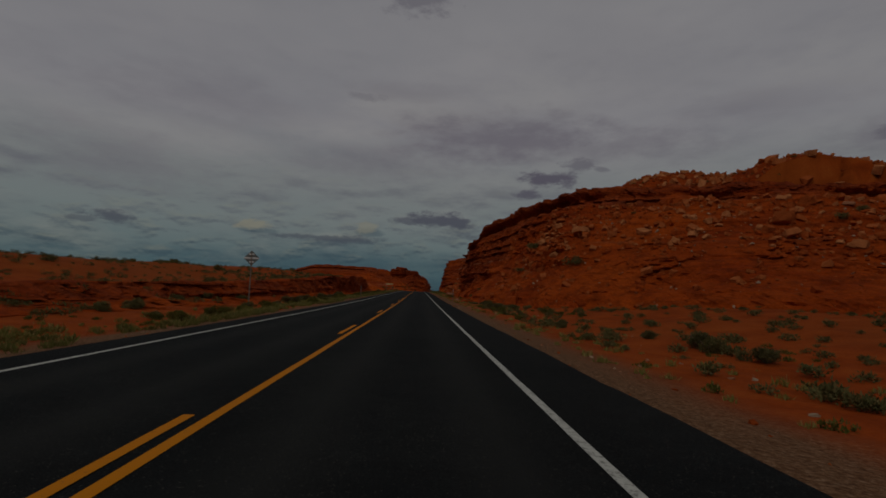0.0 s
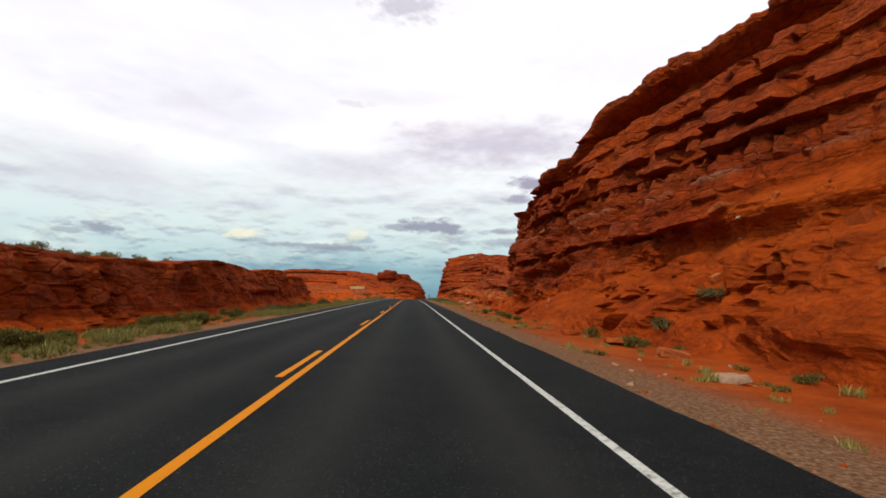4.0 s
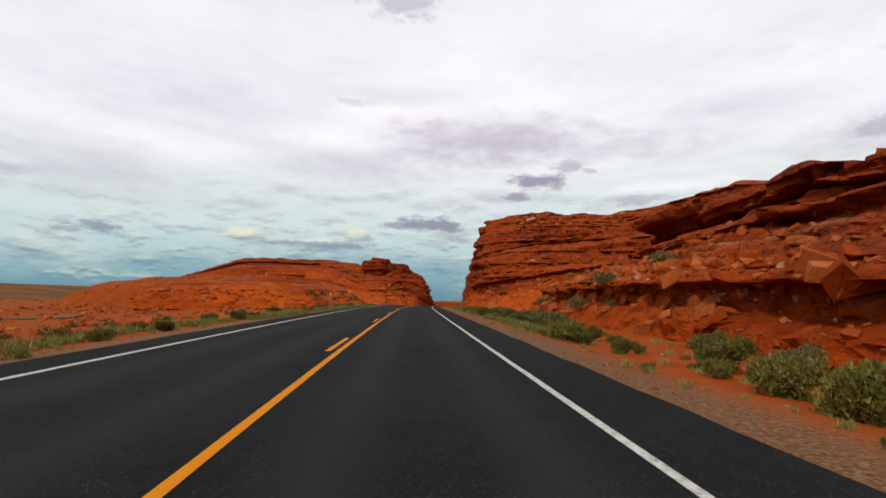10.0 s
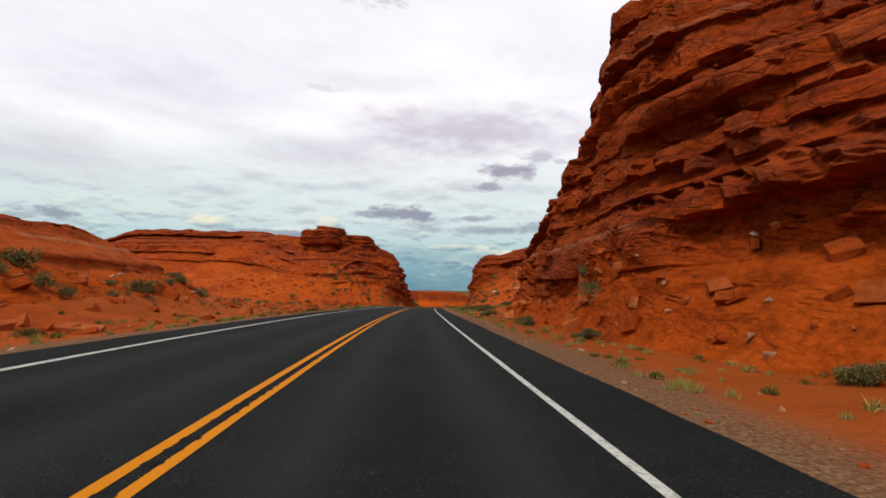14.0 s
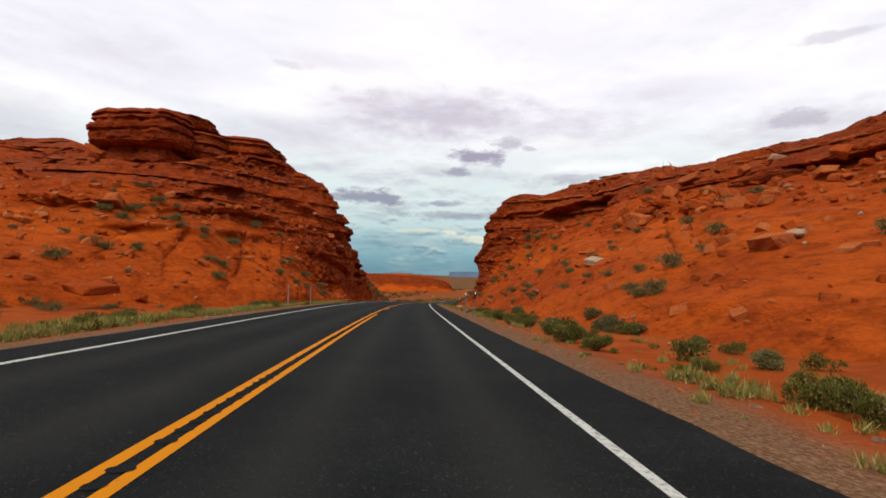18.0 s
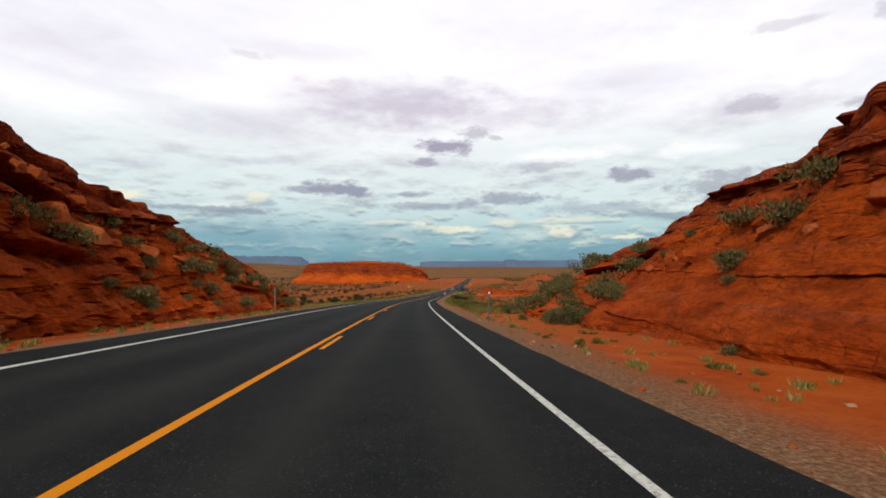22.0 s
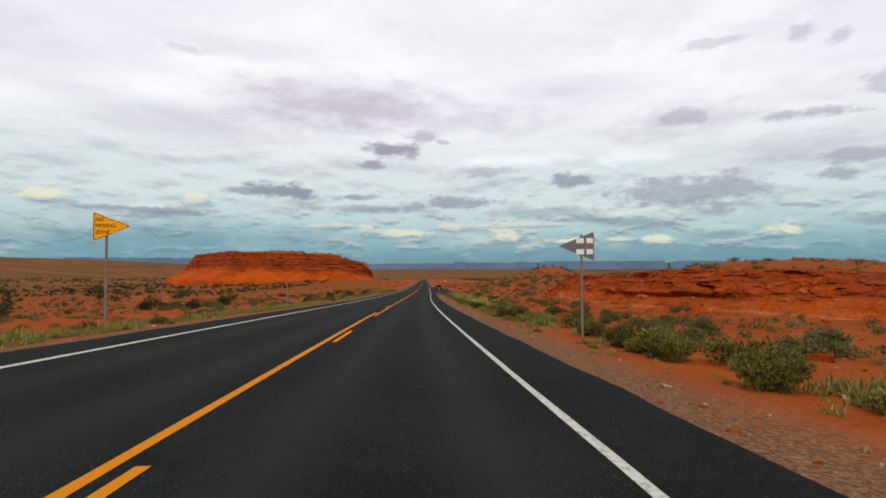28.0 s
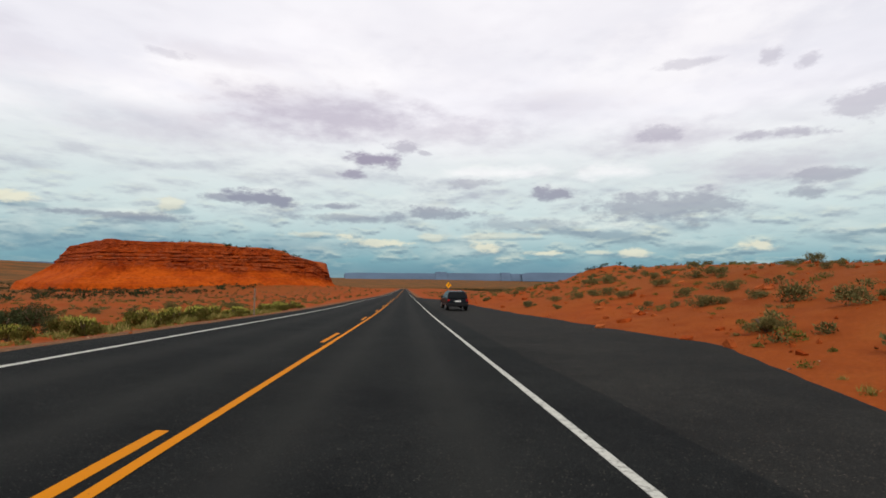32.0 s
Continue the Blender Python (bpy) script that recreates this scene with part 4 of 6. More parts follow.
def outcrop(name, s, n, h, half_n, half_s, thick, label, seed=1, turn=0.0, under=.72, waist=.45, power=3.2, slope=0.0):
    """A capping block of bedded rock that hangs out over a narrower foot."""
    nu, nv = int(2 * math.pi * (half_n + half_s) / 2 / .25), max(10, int(thick / .15))
    th = np.linspace(0, 2 * math.pi, nu, endpoint=False)
    ct, st_ = np.cos(th), np.sin(th)
    rad = (np.abs(ct / half_n) ** power + np.abs(st_ / half_s) ** power) ** (-1 / power)
    rad = rad * (1 + .10 * fbm(np.stack([ct * 1.6, st_ * 1.6, 0 * th + seed], 1), 3, seed))
    v = np.linspace(0, 1, nv)
    U, V = np.meshgrid(th, v, indexing="ij")
    f = np.interp(V, [0, waist - .06, waist + .02, .75, .93, 1], [under * .97, under, .98, 1.0, .95, .86])
    r = rad[:, None] * f
    X = np.stack([(np.cos(U) * r).ravel(), (np.sin(U) * r).ravel(), (V * thick).ravel()], 1)
    zz = X[:, 2] + h + .3 * fbm(X / 4, 2, seed)
    k = np.clip(np.searchsorted(LAYER_Z, zz) - 1, 0, len(LAYER_OFF) - 1)
    arc = (U * (half_n + half_s) / 2).ravel()
    rb = rnd(np.floor(arc / (LAYER_W[k] * .8) + k * 3.1).astype(np.int64), k, np.int64(seed))
    d = .55 * LAYER_OFF[k] + .45 * (rb - .5) + .7 * fbm(X / 2.6, 3, seed + 4) + .2 * fbm(X / .7, 2, seed + 5)
    X[:, 0] += np.cos(U).ravel() * d
    X[:, 1] += np.sin(U).ravel() * d
    X[:, 2] += V.ravel() * (slope * X[:, 0] + .5 * fbm(np.stack([X[:, 0] / 3, X[:, 1] / 3, 0 * X[:, 0]], 1), 3, seed + 6))
    ring = X.reshape(nu, nv, 3)
    tops = []
    for q in (.8, .55, .28, .03):
        t = ring[:, -1].copy()
        t[:, :2] *= q
        t[:, 2] = ring[:, -1, 2] * q + (thick + slope * t[:, 0]) * (1 - q) + .25 * (1 - q) + .25 * fbm(t / 1.5, 2, seed)
        tops.append(t[:, None])
    allv = np.concatenate([ring] + tops, 1)
    nt_ = nv + 4
    idx = np.arange(nu * nt_).reshape(nu, nt_)
    a, b = idx, np.roll(idx, -1, 0)
    faces = np.stack([a[:, :-1], b[:, :-1], b[:, 1:], a[:, 1:]], -1).reshape(-1, 4)
    c0 = at(s, n, h)
    tx, ty = np.interp(s, RS, RT[:, 0]), np.interp(s, RS, RT[:, 1])
    w = radians(turn)
    P = allv.reshape(-1, 3)
    px, py = P[:, 0] * math.cos(w) - P[:, 1] * math.sin(w), P[:, 0] * math.sin(w) + P[:, 1] * math.cos(w)
    W = np.stack([c0[0] + ty * px + tx * py, c0[1] - tx * px + ty * py, c0[2] + P[:, 2]], 1)
    tone = np.zeros((nu, nt_))
    tone[:, :nv] = .15 + .5 * (LAYER_TONE[k] * rb).reshape(nu, nv)
    pale = np.zeros((nu, nt_))
    pale[:, :nv] = (.12 * rb).reshape(nu, nv)
    ob = mesh_object(name, W, faces, ROCK, False, pale=pale.ravel(), tone=tone.ravel(), clay=np.zeros(nu * nt_))
    return tagged(ob, label, "cliff", kind="structure")


outcrop("cliff_9", 441, -39.2, 16.6, 6.2, 7.5, 10.4, "dark overhanging caprock block on the mesa", 3, 0, .80, .52, 4.5, .03)
outcrop("cliff_10", 450, -31.2, 17.5, 7.6, 6.5, 9.3, "dark layered caprock shoulder of the mesa", 5, 0, .95, .6, 5.0, -.05)
outcrop("cliff_13", 444, -37.2, 25.6, 4.6, 5.0, 3.2, "uppermost caprock slab of the mesa", 9, 0, .94, .4, 3.0, -.10)
outcrop("cliff_15", 446, -35.0, 16.5, 5.6, 7.0, 10.0, "dark caprock body between two blocks of the mesa", 12, 0, .92, .55, 4.5, -.10)
outcrop("cliff_11", 421, 55.5, 11.6, 19, 11, 8.0, "upper bedded caprock tier of the bluff", 6, 0, .93, .6, 5.0, .22)
outcrop("cliff_12", 226, 41.5, 6.0, 16, 12.5, 5.2, "dark overhanging caprock above the broken ledges", 7, 4, .80, .55, 4.0, .04)

# ---- road ----


def strip(name, s0, s1, n0, n1, h, mat, ds=2.0, cols=2, parent=None, track=False, crown=True):
    s = np.linspace(s0, s1, max(2, int((s1 - s0) / ds) + 1))
    S = np.repeat(s[:, None], cols, 1)
    w = np.linspace(0, 1, cols)[None, :]
    a = n0(s) if callable(n0) else np.full(s.shape, n0)
    b = n1(s) if callable(n1) else np.full(s.shape, n1)
    Nn = a[:, None] * (1 - w) + b[:, None] * w
    v = at(S, Nn, h - (.012 * np.abs(Nn) if crown else 0) + bank(S, Nn)).reshape(-1, 3)
    attrs = {}
    if track:
        q = np.abs(np.abs(Nn) - 1.85)
        attrs["track"] = (np.exp(-((q - .85) / .35) ** 2)).ravel()
    return mesh_object(name, v, grid_faces(len(s), cols), mat, True, parent, **attrs)


def ragged(base, amp, seed, shift=0.0):
    return lambda s: (base(s) if callable(base) else base) + shift + amp * fbm(np.stack([s / 1.1, s * 0, s * 0 + seed], 1), 3, seed)


road = strip("road", -140, 1450, ragged(-4.62, .06, 1), ragged(4.85, .06, 2), 0.0, ASPHALT, ds=.5, cols=33, track=True)
tagged(road, "dark two-lane asphalt highway with worn wheel tracks", "road", kind="structure")


def paved(s):
    return np.interp(s, [718, 727, 733, 740, 749, 770, 800, 842], [4.6, 6.5, 9.0, 11.9, 14.4, 15.0, 13.0, 4.6])


lay = strip("pullout", 712, 845, 4.5, lambda s: paved(s) + .08 * fbm(np.stack([s, s * 0, s * 0], 1), 2, 7), -.004, OLD_ASPHALT, ds=.6, cols=12, track=False)
tagged(lay, "dark paved pull-out widening the road shoulder", "pavement", kind="structure")


def white_edge(s):
    return np.interp(s, [0, 40, 150, 280, 375, 425, 500, 550, 630, 685, 730, 760], [3.48, 3.55, 3.54, 3.6, 3.67, 3.65, 3.66, 3.69, 3.63, 3.60, 3.85, 3.9])


def line_part(name, s0, s1, n, mat, w=.11, seed=0):
    return strip(name, s0, s1, ragged(n, .006, seed + 3, -w / 2), ragged(n, .006, seed + 8, w / 2), .005, mat, ds=.6, cols=2, parent=road)


line_part("edge_line", -140, 1450, white_edge, WHITE, .105, 1)
line_part("edge_line", -140, 1450, lambda s: -3.63 + 0 * s, WHITE, .12, 2)
line_part("centre_line", -140, 392, .12, YELLOW, .115, 3)
line_part("centre_line", 250, 646, -.12, YELLOW, .115, 4)
line_part("centre_line", 646, 1450, .12, YELLOW, .115, 5)
DASH_K = [-20, 0, 10, 15, 32, 36, 38, 42, 49, 55, 110]
DASH_S = [-203.0, 37.7, 155.8, 216.0, 425.1, 474.3, 498.4, 545.9, 630.0, 702.4, 1368.0]
for k in range(-14, 110):
    s0 = float(np.interp(k, DASH_K, DASH_S))
    if s0 < 248 or s0 > 650:
        line_part("lane_dash", s0, s0 + 3.3, -.12, YELLOW, .115, k)
    elif s0 > 394:
        line_part("lane_dash", s0, s0 + 3.3, .12, YELLOW, .115, k)


def rumble():
    v, f = [], []
    for s0, s1, n0 in ((224, 402, 0.0), (536, 566, -.055)):
        for k in range(int((s1 - s0) / .31)):
            s = s0 + k * .31 + _r.uniform(-.02, .02)
            if _r.random() < .06:
                continue
            w = _r.uniform(.075, .108) * (1 if n0 == 0 else .6)
            i = len(v)
            v += [tuple(at(s + .075 * math.cos(a), n0 + w * math.sin(a), .0085)) for a in np.linspace(0, 2 * math.pi, 11)[:-1]]
            f.append(list(range(i, i + 10)))
    ob = mesh_object("rumble_strip", v, f, GROOVE, False, road)
    tagged(ob, kind="stuff")


rumble()

# ---- loose things ----
rng = random.Random(5)


def thing(name, label, category, group="", m=None):
    e = new(name)
    e.empty_display_size = .3
    if m is not None:
        e.matrix_world = m
    return tagged(e, label, category, group)


def part(name, bm, mat, parent, label=""):
    me = bpy.data.meshes.new(name)
    bm.to_mesh(me)
    bm.free()
    me.materials.append(mat)
    ob = new(name, me)
    ob.parent = parent
    return tagged(ob, label) if label else ob


def box(bm, x0, x1, y0, y1, z0, z1, bevel=0.0):
    r = bmesh.ops.create_cube(bm, size=1.0)
    bmesh.ops.scale(bm, vec=(x1 - x0, y1 - y0, z1 - z0), verts=r["verts"])
    bmesh.ops.translate(bm, vec=((x0 + x1) / 2, (y0 + y1) / 2, (z0 + z1) / 2), verts=r["verts"])
    if bevel:
        es = list({e for v in r["verts"] for e in v.link_edges})
        bmesh.ops.bevel(bm, geom=es, offset=bevel, segments=2, affect="EDGES", profile=.5)


def tube(bm, r, p0, p1, seg=10):
    a, c = Vector(p0), Vector(p1)
    m = Matrix.Translation((a + c) / 2) @ (c - a).to_track_quat("Z", "Y").to_matrix().to_4x4()
    bmesh.ops.create_cone(bm, cap_ends=True, segments=seg, radius1=r, radius2=r, depth=(c - a).length, matrix=m)


def stand(s, n, h=None, turn=0.0, size=1.0, sink=0.0, lean=(0, 0)):
    """A pose on the ground at a road station, facing along the road."""
    if h is None:
        h = float(ground_at(s, n)[0])
    p = at(s, n, h - sink)
    tx, ty = np.interp(s, RS, RT[:, 0]), np.interp(s, RS, RT[:, 1])
    return pose(*p, lean[0], lean[1], math.degrees(math.atan2(-tx, ty)) + turn) @ Matrix.Scale(size, 4)


# boulders
def boulder_mesh(seed, mat):
    """An angular joint block with knocked-off corners."""
    r = random.Random(seed)
    bm = bmesh.new()
    d, h = r.uniform(.55, .95), r.uniform(.35, .75)
    skew, taper = r.uniform(-.15, .15), r.uniform(.0, .22)
    for x in (-1, 1):
        for y in (-1, 1):
            for z in (-1, 1):
                k = 1 - taper * (z > 0)
                p = Vector(((x * k + skew * z) * .5, y * k * d * .5, z * h * .5))
                p += Vector((r.uniform(-.09, .09), r.uniform(-.09, .09) * d, r.uniform(-.10, .10) * h))
                if r.random() < .45:
                    for axis in range(3):
                        q = p.copy()
                        q[axis] *= r.uniform(.45, .8)
                        bm.verts.new(q)
                else:
                    bm.verts.new(p)
    o = bmesh.ops.convex_hull(bm, input=bm.verts[:])
    junk = list({g for g in o["geom_unused"] + o["geom_interior"] if isinstance(g, bmesh.types.BMVert)})
    bmesh.ops.delete(bm, geom=junk, context="VERTS")
    bmesh.ops.bevel(bm, geom=bm.edges[:], offset=.045, segments=1, affect="EDGES")
    bmesh.ops.triangulate(bm, faces=bm.faces[:])
    bmesh.ops.subdivide_edges(bm, edges=[e for e in bm.edges if e.calc_length() > .22], cuts=1, use_grid_fill=True)
    bmesh.ops.triangulate(bm, faces=bm.faces[:])
    q = np.array([v.co[:] for v in bm.verts])
    off = .075 * np.stack([fbm(q * 3.1, 3, seed + a) for a in (1, 2, 3)], 1)
    for v, o2 in zip(bm.verts, off):
        v.co += Vector(o2)
    me = bpy.data.meshes.new("boulder")
    bm.to_mesh(me)
    bm.free()
    me.materials.append(mat)
    return me


ROCKS = [boulder_mesh(k, BOULDER) for k in range(10)]
TANS = [boulder_mesh(70 + k, TAN) for k in range(8)]
PALES = [boulder_mesh(40 + k, PALE) for k in range(5)]


def boulder(p, size, mesh, label, group, tilt=25):
    ob = new("boulder", mesh)
    ob.matrix_world = pose(*p, rng.uniform(-tilt, tilt), rng.uniform(-tilt, tilt), rng.uniform(0, 360)) @ Matrix.Diagonal((size * rng.uniform(.8, 1.25), size * rng.uniform(.7, 1.1), size * (.5 if " slab " in label else rng.uniform(.55, 1.0)), 1))
    return tagged(ob, label, "boulder", group)


def rubble(name, places, sizes, meshes, label, seed):
    """Many loose stones as one heap."""
    r = np.random.RandomState(seed)
    vs, fs, base = [], [], 0
    data = []
    for me in meshes:
        v = np.array([q.co[:] for q in me.vertices])
        f = np.array([q.vertices[:] for q in me.polygons])
        data.append((v, f))
    for p, sz in zip(places, sizes):
        v, f = data[r.randint(len(data))]
        m = np.array((Euler((r.uniform(-.6, .6), r.uniform(-.6, .6), r.uniform(0, 6.3))).to_matrix())) * (sz * r.uniform(.6, 1.2, 3))
        vs.append(v @ m.T + p)
        fs.append(f + base)
        base += len(v)
    ob = mesh_object(name, np.vstack(vs), np.vstack(fs), meshes[0].materials[0])
    return tagged(ob, label, "stones", kind="stuff")


def pebble_mesh(seed):
    bm = bmesh.new()
    r = random.Random(seed)
    for k in range(8):
        v = Vector((r.gauss(0, 1), r.gauss(0, 1), r.gauss(0, .7))).normalized()
        bm.verts.new(v * .5)
    bmesh.ops.convex_hull(bm, input=bm.verts[:])
    bmesh.ops.triangulate(bm, faces=bm.faces[:])
    me = bpy.data.meshes.new("pebble")
    bm.to_mesh(me)
    bm.free()
    me.materials.append(BOULDER)
    return me


PEBBLES = [pebble_mesh(k) for k in range(6)]
PALE_PEB = [pebble_mesh(20 + k) for k in range(4)]
for me in PALE_PEB:
    me.materials.clear()
    me.materials.append(PALE)


def chip_mesh(seed):
    """A small angular stone."""
    r = random.Random(seed)
    bm = bmesh.new()
    d, h = r.uniform(.55, .95), r.uniform(.35, .8)
    for x in (-.5, .5):
        for y in (-.5, .5):
            for z in (-.5, .5):
                bm.verts.new((x + r.uniform(-.16, .16), (y + r.uniform(-.16, .16)) * d, (z + r.uniform(-.16, .16)) * h))
    bmesh.ops.convex_hull(bm, input=bm.verts[:])
    bmesh.ops.triangulate(bm, faces=bm.faces[:])
    me = bpy.data.meshes.new("chip")
    bm.to_mesh(me)
    bm.free()
    me.materials.append(BOULDER)
    return me


ROCKS_LOW = [chip_mesh(60 + k) for k in range(9)]
TAN_LOW = [chip_mesh(80 + k) for k in range(6)]
for me in TAN_LOW:
    me.materials.clear()
    me.materials.append(TAN)
TAL = {n: (p, o, v) for n, p, o, v in TALUS}
np.random.seed(7)
# (cliff, big blocks as things, share of pale ones, loose blocks, sizes)
for name, big, loose, lo, hi, vmax in (("cliff_1", 10, 2600, .5, 2.3, .82), ("cliff_2", 3, 1800, .4, .9, .95), ("cliff_3", 4, 1500, .3, .8, .85),
                                       ("cliff_14", 4, 700, .3, .8, .9), ("cliff_4", 4, 700, .4, 1.1, .75), ("cliff_5", 4, 800, .4, 1.1, .85)):
    p, o, v = TAL[name]
    keep = (v < vmax) & (np.hypot(p[:, 0] - 30, 0) < 75) & (p[:, 1] < 452)
    p = p[keep]
    lab = "angular red sandstone block lying on the slope"
    q = p[p[:, 1] < 64] if name == "cliff_1" else p
    p, keep = q, p
    idx = np.random.choice(len(p), big)
    for i in idx:
        q = p[i]
        sz = lo + (hi - lo) * rng.random() ** 2
        pale = rng.random() < .07
        boulder(q + np.array([0, 0, .12 * sz]), sz, rng.choice(PALES if pale else ROCKS), "pale weathered sandstone block lying on the red slope" if pale else lab, "blocks on the slopes")
    p = keep
    if name == "cliff_1":
        p = p[(p[:, 1] < 66) | (np.random.rand(len(p)) < .12)]
    idx = np.random.choice(len(p), loose)
    rubble("scree", p[idx] + np.array([0, 0, .05]), (.12 + .75 * np.random.rand(loose) ** 3 if name == "cliff_1" else .14 + .95 * np.random.rand(loose) ** 3), ROCKS_LOW, "scree of small red sandstone pieces on the slope", 3)
    idx = np.random.choice(len(p), loose // 5)
    rubble("pale_scree", p[idx] + np.array([0, 0, .05]), .10 + .35 * np.random.rand(loose // 5) ** 2, PALE_PEB, "small pale stones scattered on the red slope", 4)

# single blocks that stand out
for s, n, h, sz, pale, lab in ((74.6, 7.7, None, .55, 1, "pale cube-shaped stone fallen on the verge"), (68.5, 8.8, None, 1.3, 0, "flat red slab fallen at the foot of the cut"),
                               (138, 10.2, None, 1.25, 1, "pale upright slab leaning on the slope foot"), (157, 11.2, None, 1.3, 1, "pale flat sandstone block at the slope foot"),
                               (155, 12.4, None, .9, 1, "rounded pale stone at the slope foot"), (412.7, 19.6, 4.7, 1.7, 1, "grey triangular slab standing on the slope"),
                               (413.4, 14.0, 1.7, 1.1, 1, "pale slab half buried in the slope"), (449, 8.6, None, .75, 1, "pale block fallen beside the road cut"), (452, 9.2, None, .7, 1, "pale block fallen beside the road cut"),
                               (82, 8.6, None, .8, 0, "red block fallen at the foot of the cut"), (86, 8.4, None, .6, 0, "red block fallen at the foot of the cut"), (79, 9.0, None, .7, 0, "red block fallen at the foot of the cut"),
                               (265.7, 20.7, 7.9, .8, 1, "pale slab lying on the upper ledge"), (262.9, 13.4, .4, .7, 1, "pale stone lying by the slope foot"), (393, -23.5, .55, 3.4, 0, "great flat red slab lying at the foot of the mesa"), (397, -18.2, .6, 3.0, 0, "great tilted red slab lying at the foot of the mesa"), (391, -28, .6, 1.5, 0, "red slab lying at the foot of the mesa"), (281, 11.0, -.1, .6, 0, "red block fallen at the foot of the bluff"), (280.2, 10.6, -.2, .5, 1, "pale block fallen at the foot of the bluff"), (281.8, 11.6, 0, .55, 0, "red block fallen at the foot of the bluff")):
    if h is None:
        h = float(ground_at(s, n)[0])
    boulder(at(s, n, h + .14 * sz), sz, rng.choice(PALES if pale else ROCKS), lab, "", 12)


def block_row(name, axis, a0, a1, v0, v1, count, rest, lo, hi, label, group, lift=.18, pale=.02, tilt=22, stones=ROCKS):
    """Fallen blocks lying along a bench of a rock face: the larger as things, the rest as one heap."""
    grid, rim, out = FACES[name]
    cols = list(np.where((rim[:, axis] > a0) & (rim[:, axis] < a1))[0])

    def spot():
        return grid[rng.choice(cols), int((v0 + (v1 - v0) * rng.random()) * (grid.shape[1] - 1))]
    for k in range(count):
        sz = lo + (hi - lo) * rng.random() ** 1.4
        boulder(spot() + np.array([0, 0, lift * sz]), sz, rng.choice(PALES if rng.random() < pale else stones), label, group, tilt)
    if rest:
        sz = np.array([lo * .5 + (hi - lo) * .6 * rng.random() ** 2 for k in range(rest)])
        rubble("fallen_blocks", np.array([spot() for k in range(rest)]) + np.stack([0 * sz, 0 * sz, lift * sz], 1), sz, stones, "heap of " + label, 17)


block_row("cliff_1", 0, 51, 69, .34, .80, 70, 560, .4, 1.7, "angular tan sandstone blocks lying on the talus", "blocks on the talus", .16, .10, 22, TANS)
block_row("cliff_2", 0, 190, 262, .30, .44, 60, 220, .4, 1.1, "angular red sandstone blocks tumbled on the ledge", "tumbled blocks on the ledge")
block_row("cliff_2", 0, 190, 262, .44, .68, 10, 200, .4, 1.1, "angular red sandstone blocks on the upper slope", "tumbled blocks on the ledge")
block_row("cliff_2", 0, 130, 190, .28, .66, 12, 300, .25, .75, "angular red sandstone blocks on the broken slope", "tumbled blocks on the ledge")
block_row("cliff_5", 1, -90, -12, .46, .56, 22, 170, .8, 1.9, "red sandstone blocks lying along the ledge", "blocks along the mesa ledge", pale=.02)
block_row("cliff_5", 1, -80, -12, .58, .80, 8, 120, .5, 1.3, "red sandstone blocks below the caprock", "blocks along the mesa ledge", pale=.2)
block_row("cliff_4", 1, 42, 75, .50, .72, 14, 90, .7, 1.7, "red sandstone blocks fallen from the ledge", "blocks below the bluff ledge", pale=.15)
block_row("cliff_4", 1, 15, 45, .38, .60, 10, 120, .5, 1.4, "red sandstone blocks fallen from the ledge", "blocks below the bluff ledge", pale=.15)
block_row("cliff_4", 1, 37, 80, .40, .95, 26, 120, 1.3, 3.6, "large red sandstone blocks split from the bluff", "large blocks of the bluff", .12, .12, 14)
block_row("cliff_4", 1, 40, 60, .12, .30, 7, 20, 1.2, 2.6, "large red sandstone blocks at the bluff foot", "large blocks of the bluff", .15, .05, 14)
block_row("cliff_7", 0, 636, 700, .1, .98, 12, 110, .4, 1.0, "crumbling red sandstone blocks on the low ledge", "blocks on the low ledge", .1, 0)
block_row("cliff_3", 1, 22, 46, .80, .97, 14, 70, .9, 2.0, "red sandstone blocks on the top of the bluff", "blocks on the bluff", .1, .1)
k = 4500
s, n = np.random.uniform(52, 112, k), np.random.uniform(20, 100, k)
hh = ground_at(s, n)
ok = hh > 12
rubble("hilltop_rubble", at(s, n, hh + .1)[ok], .2 + 1.2 * np.random.rand(ok.sum()) ** 2.5, TAN_LOW, "tan sandstone rubble covering the hilltop", 12)
k = 3600
s, n = np.random.uniform(126, 262, k), np.random.uniform(18, 95, k)
hh = ground_at(s, n)
ok = hh > 4
rubble("slope_rubble", at(s, n, hh + .05)[ok], .15 + 1.3 * np.random.rand(ok.sum()) ** 3.5, ROCKS_LOW, "red sandstone rubble on the upper slope", 13)
k = 2600
s, n = np.random.uniform(190, 350, k), -np.random.uniform(9, 60, k)
rubble("flat_rubble", at(s, n, ground_at(s, n) + .03), .12 + .8 * np.random.rand(k) ** 3, ROCKS_LOW, "red rubble strewn over the flat", 14)
k = 2600
s, n = np.random.uniform(520, 800, k), np.random.uniform(11, 48, k)
rubble("hill_rubble", at(s, n, ground_at(s, n) + .02), .08 + .5 * np.random.rand(k) ** 3, ROCKS_LOW, "small red stones strewn over the sandy hill", 16)
k = 260
s, n = np.random.uniform(410, 460, k), np.random.uniform(20, 75, k)
hh = ground_at(s, n)
ok = hh > 15
rubble("rim_rubble", at(s, n, hh + .1)[ok], .3 + .9 * np.random.rand(ok.sum()) ** 2, PALES, "pale stones lying along the bluff top", 15)


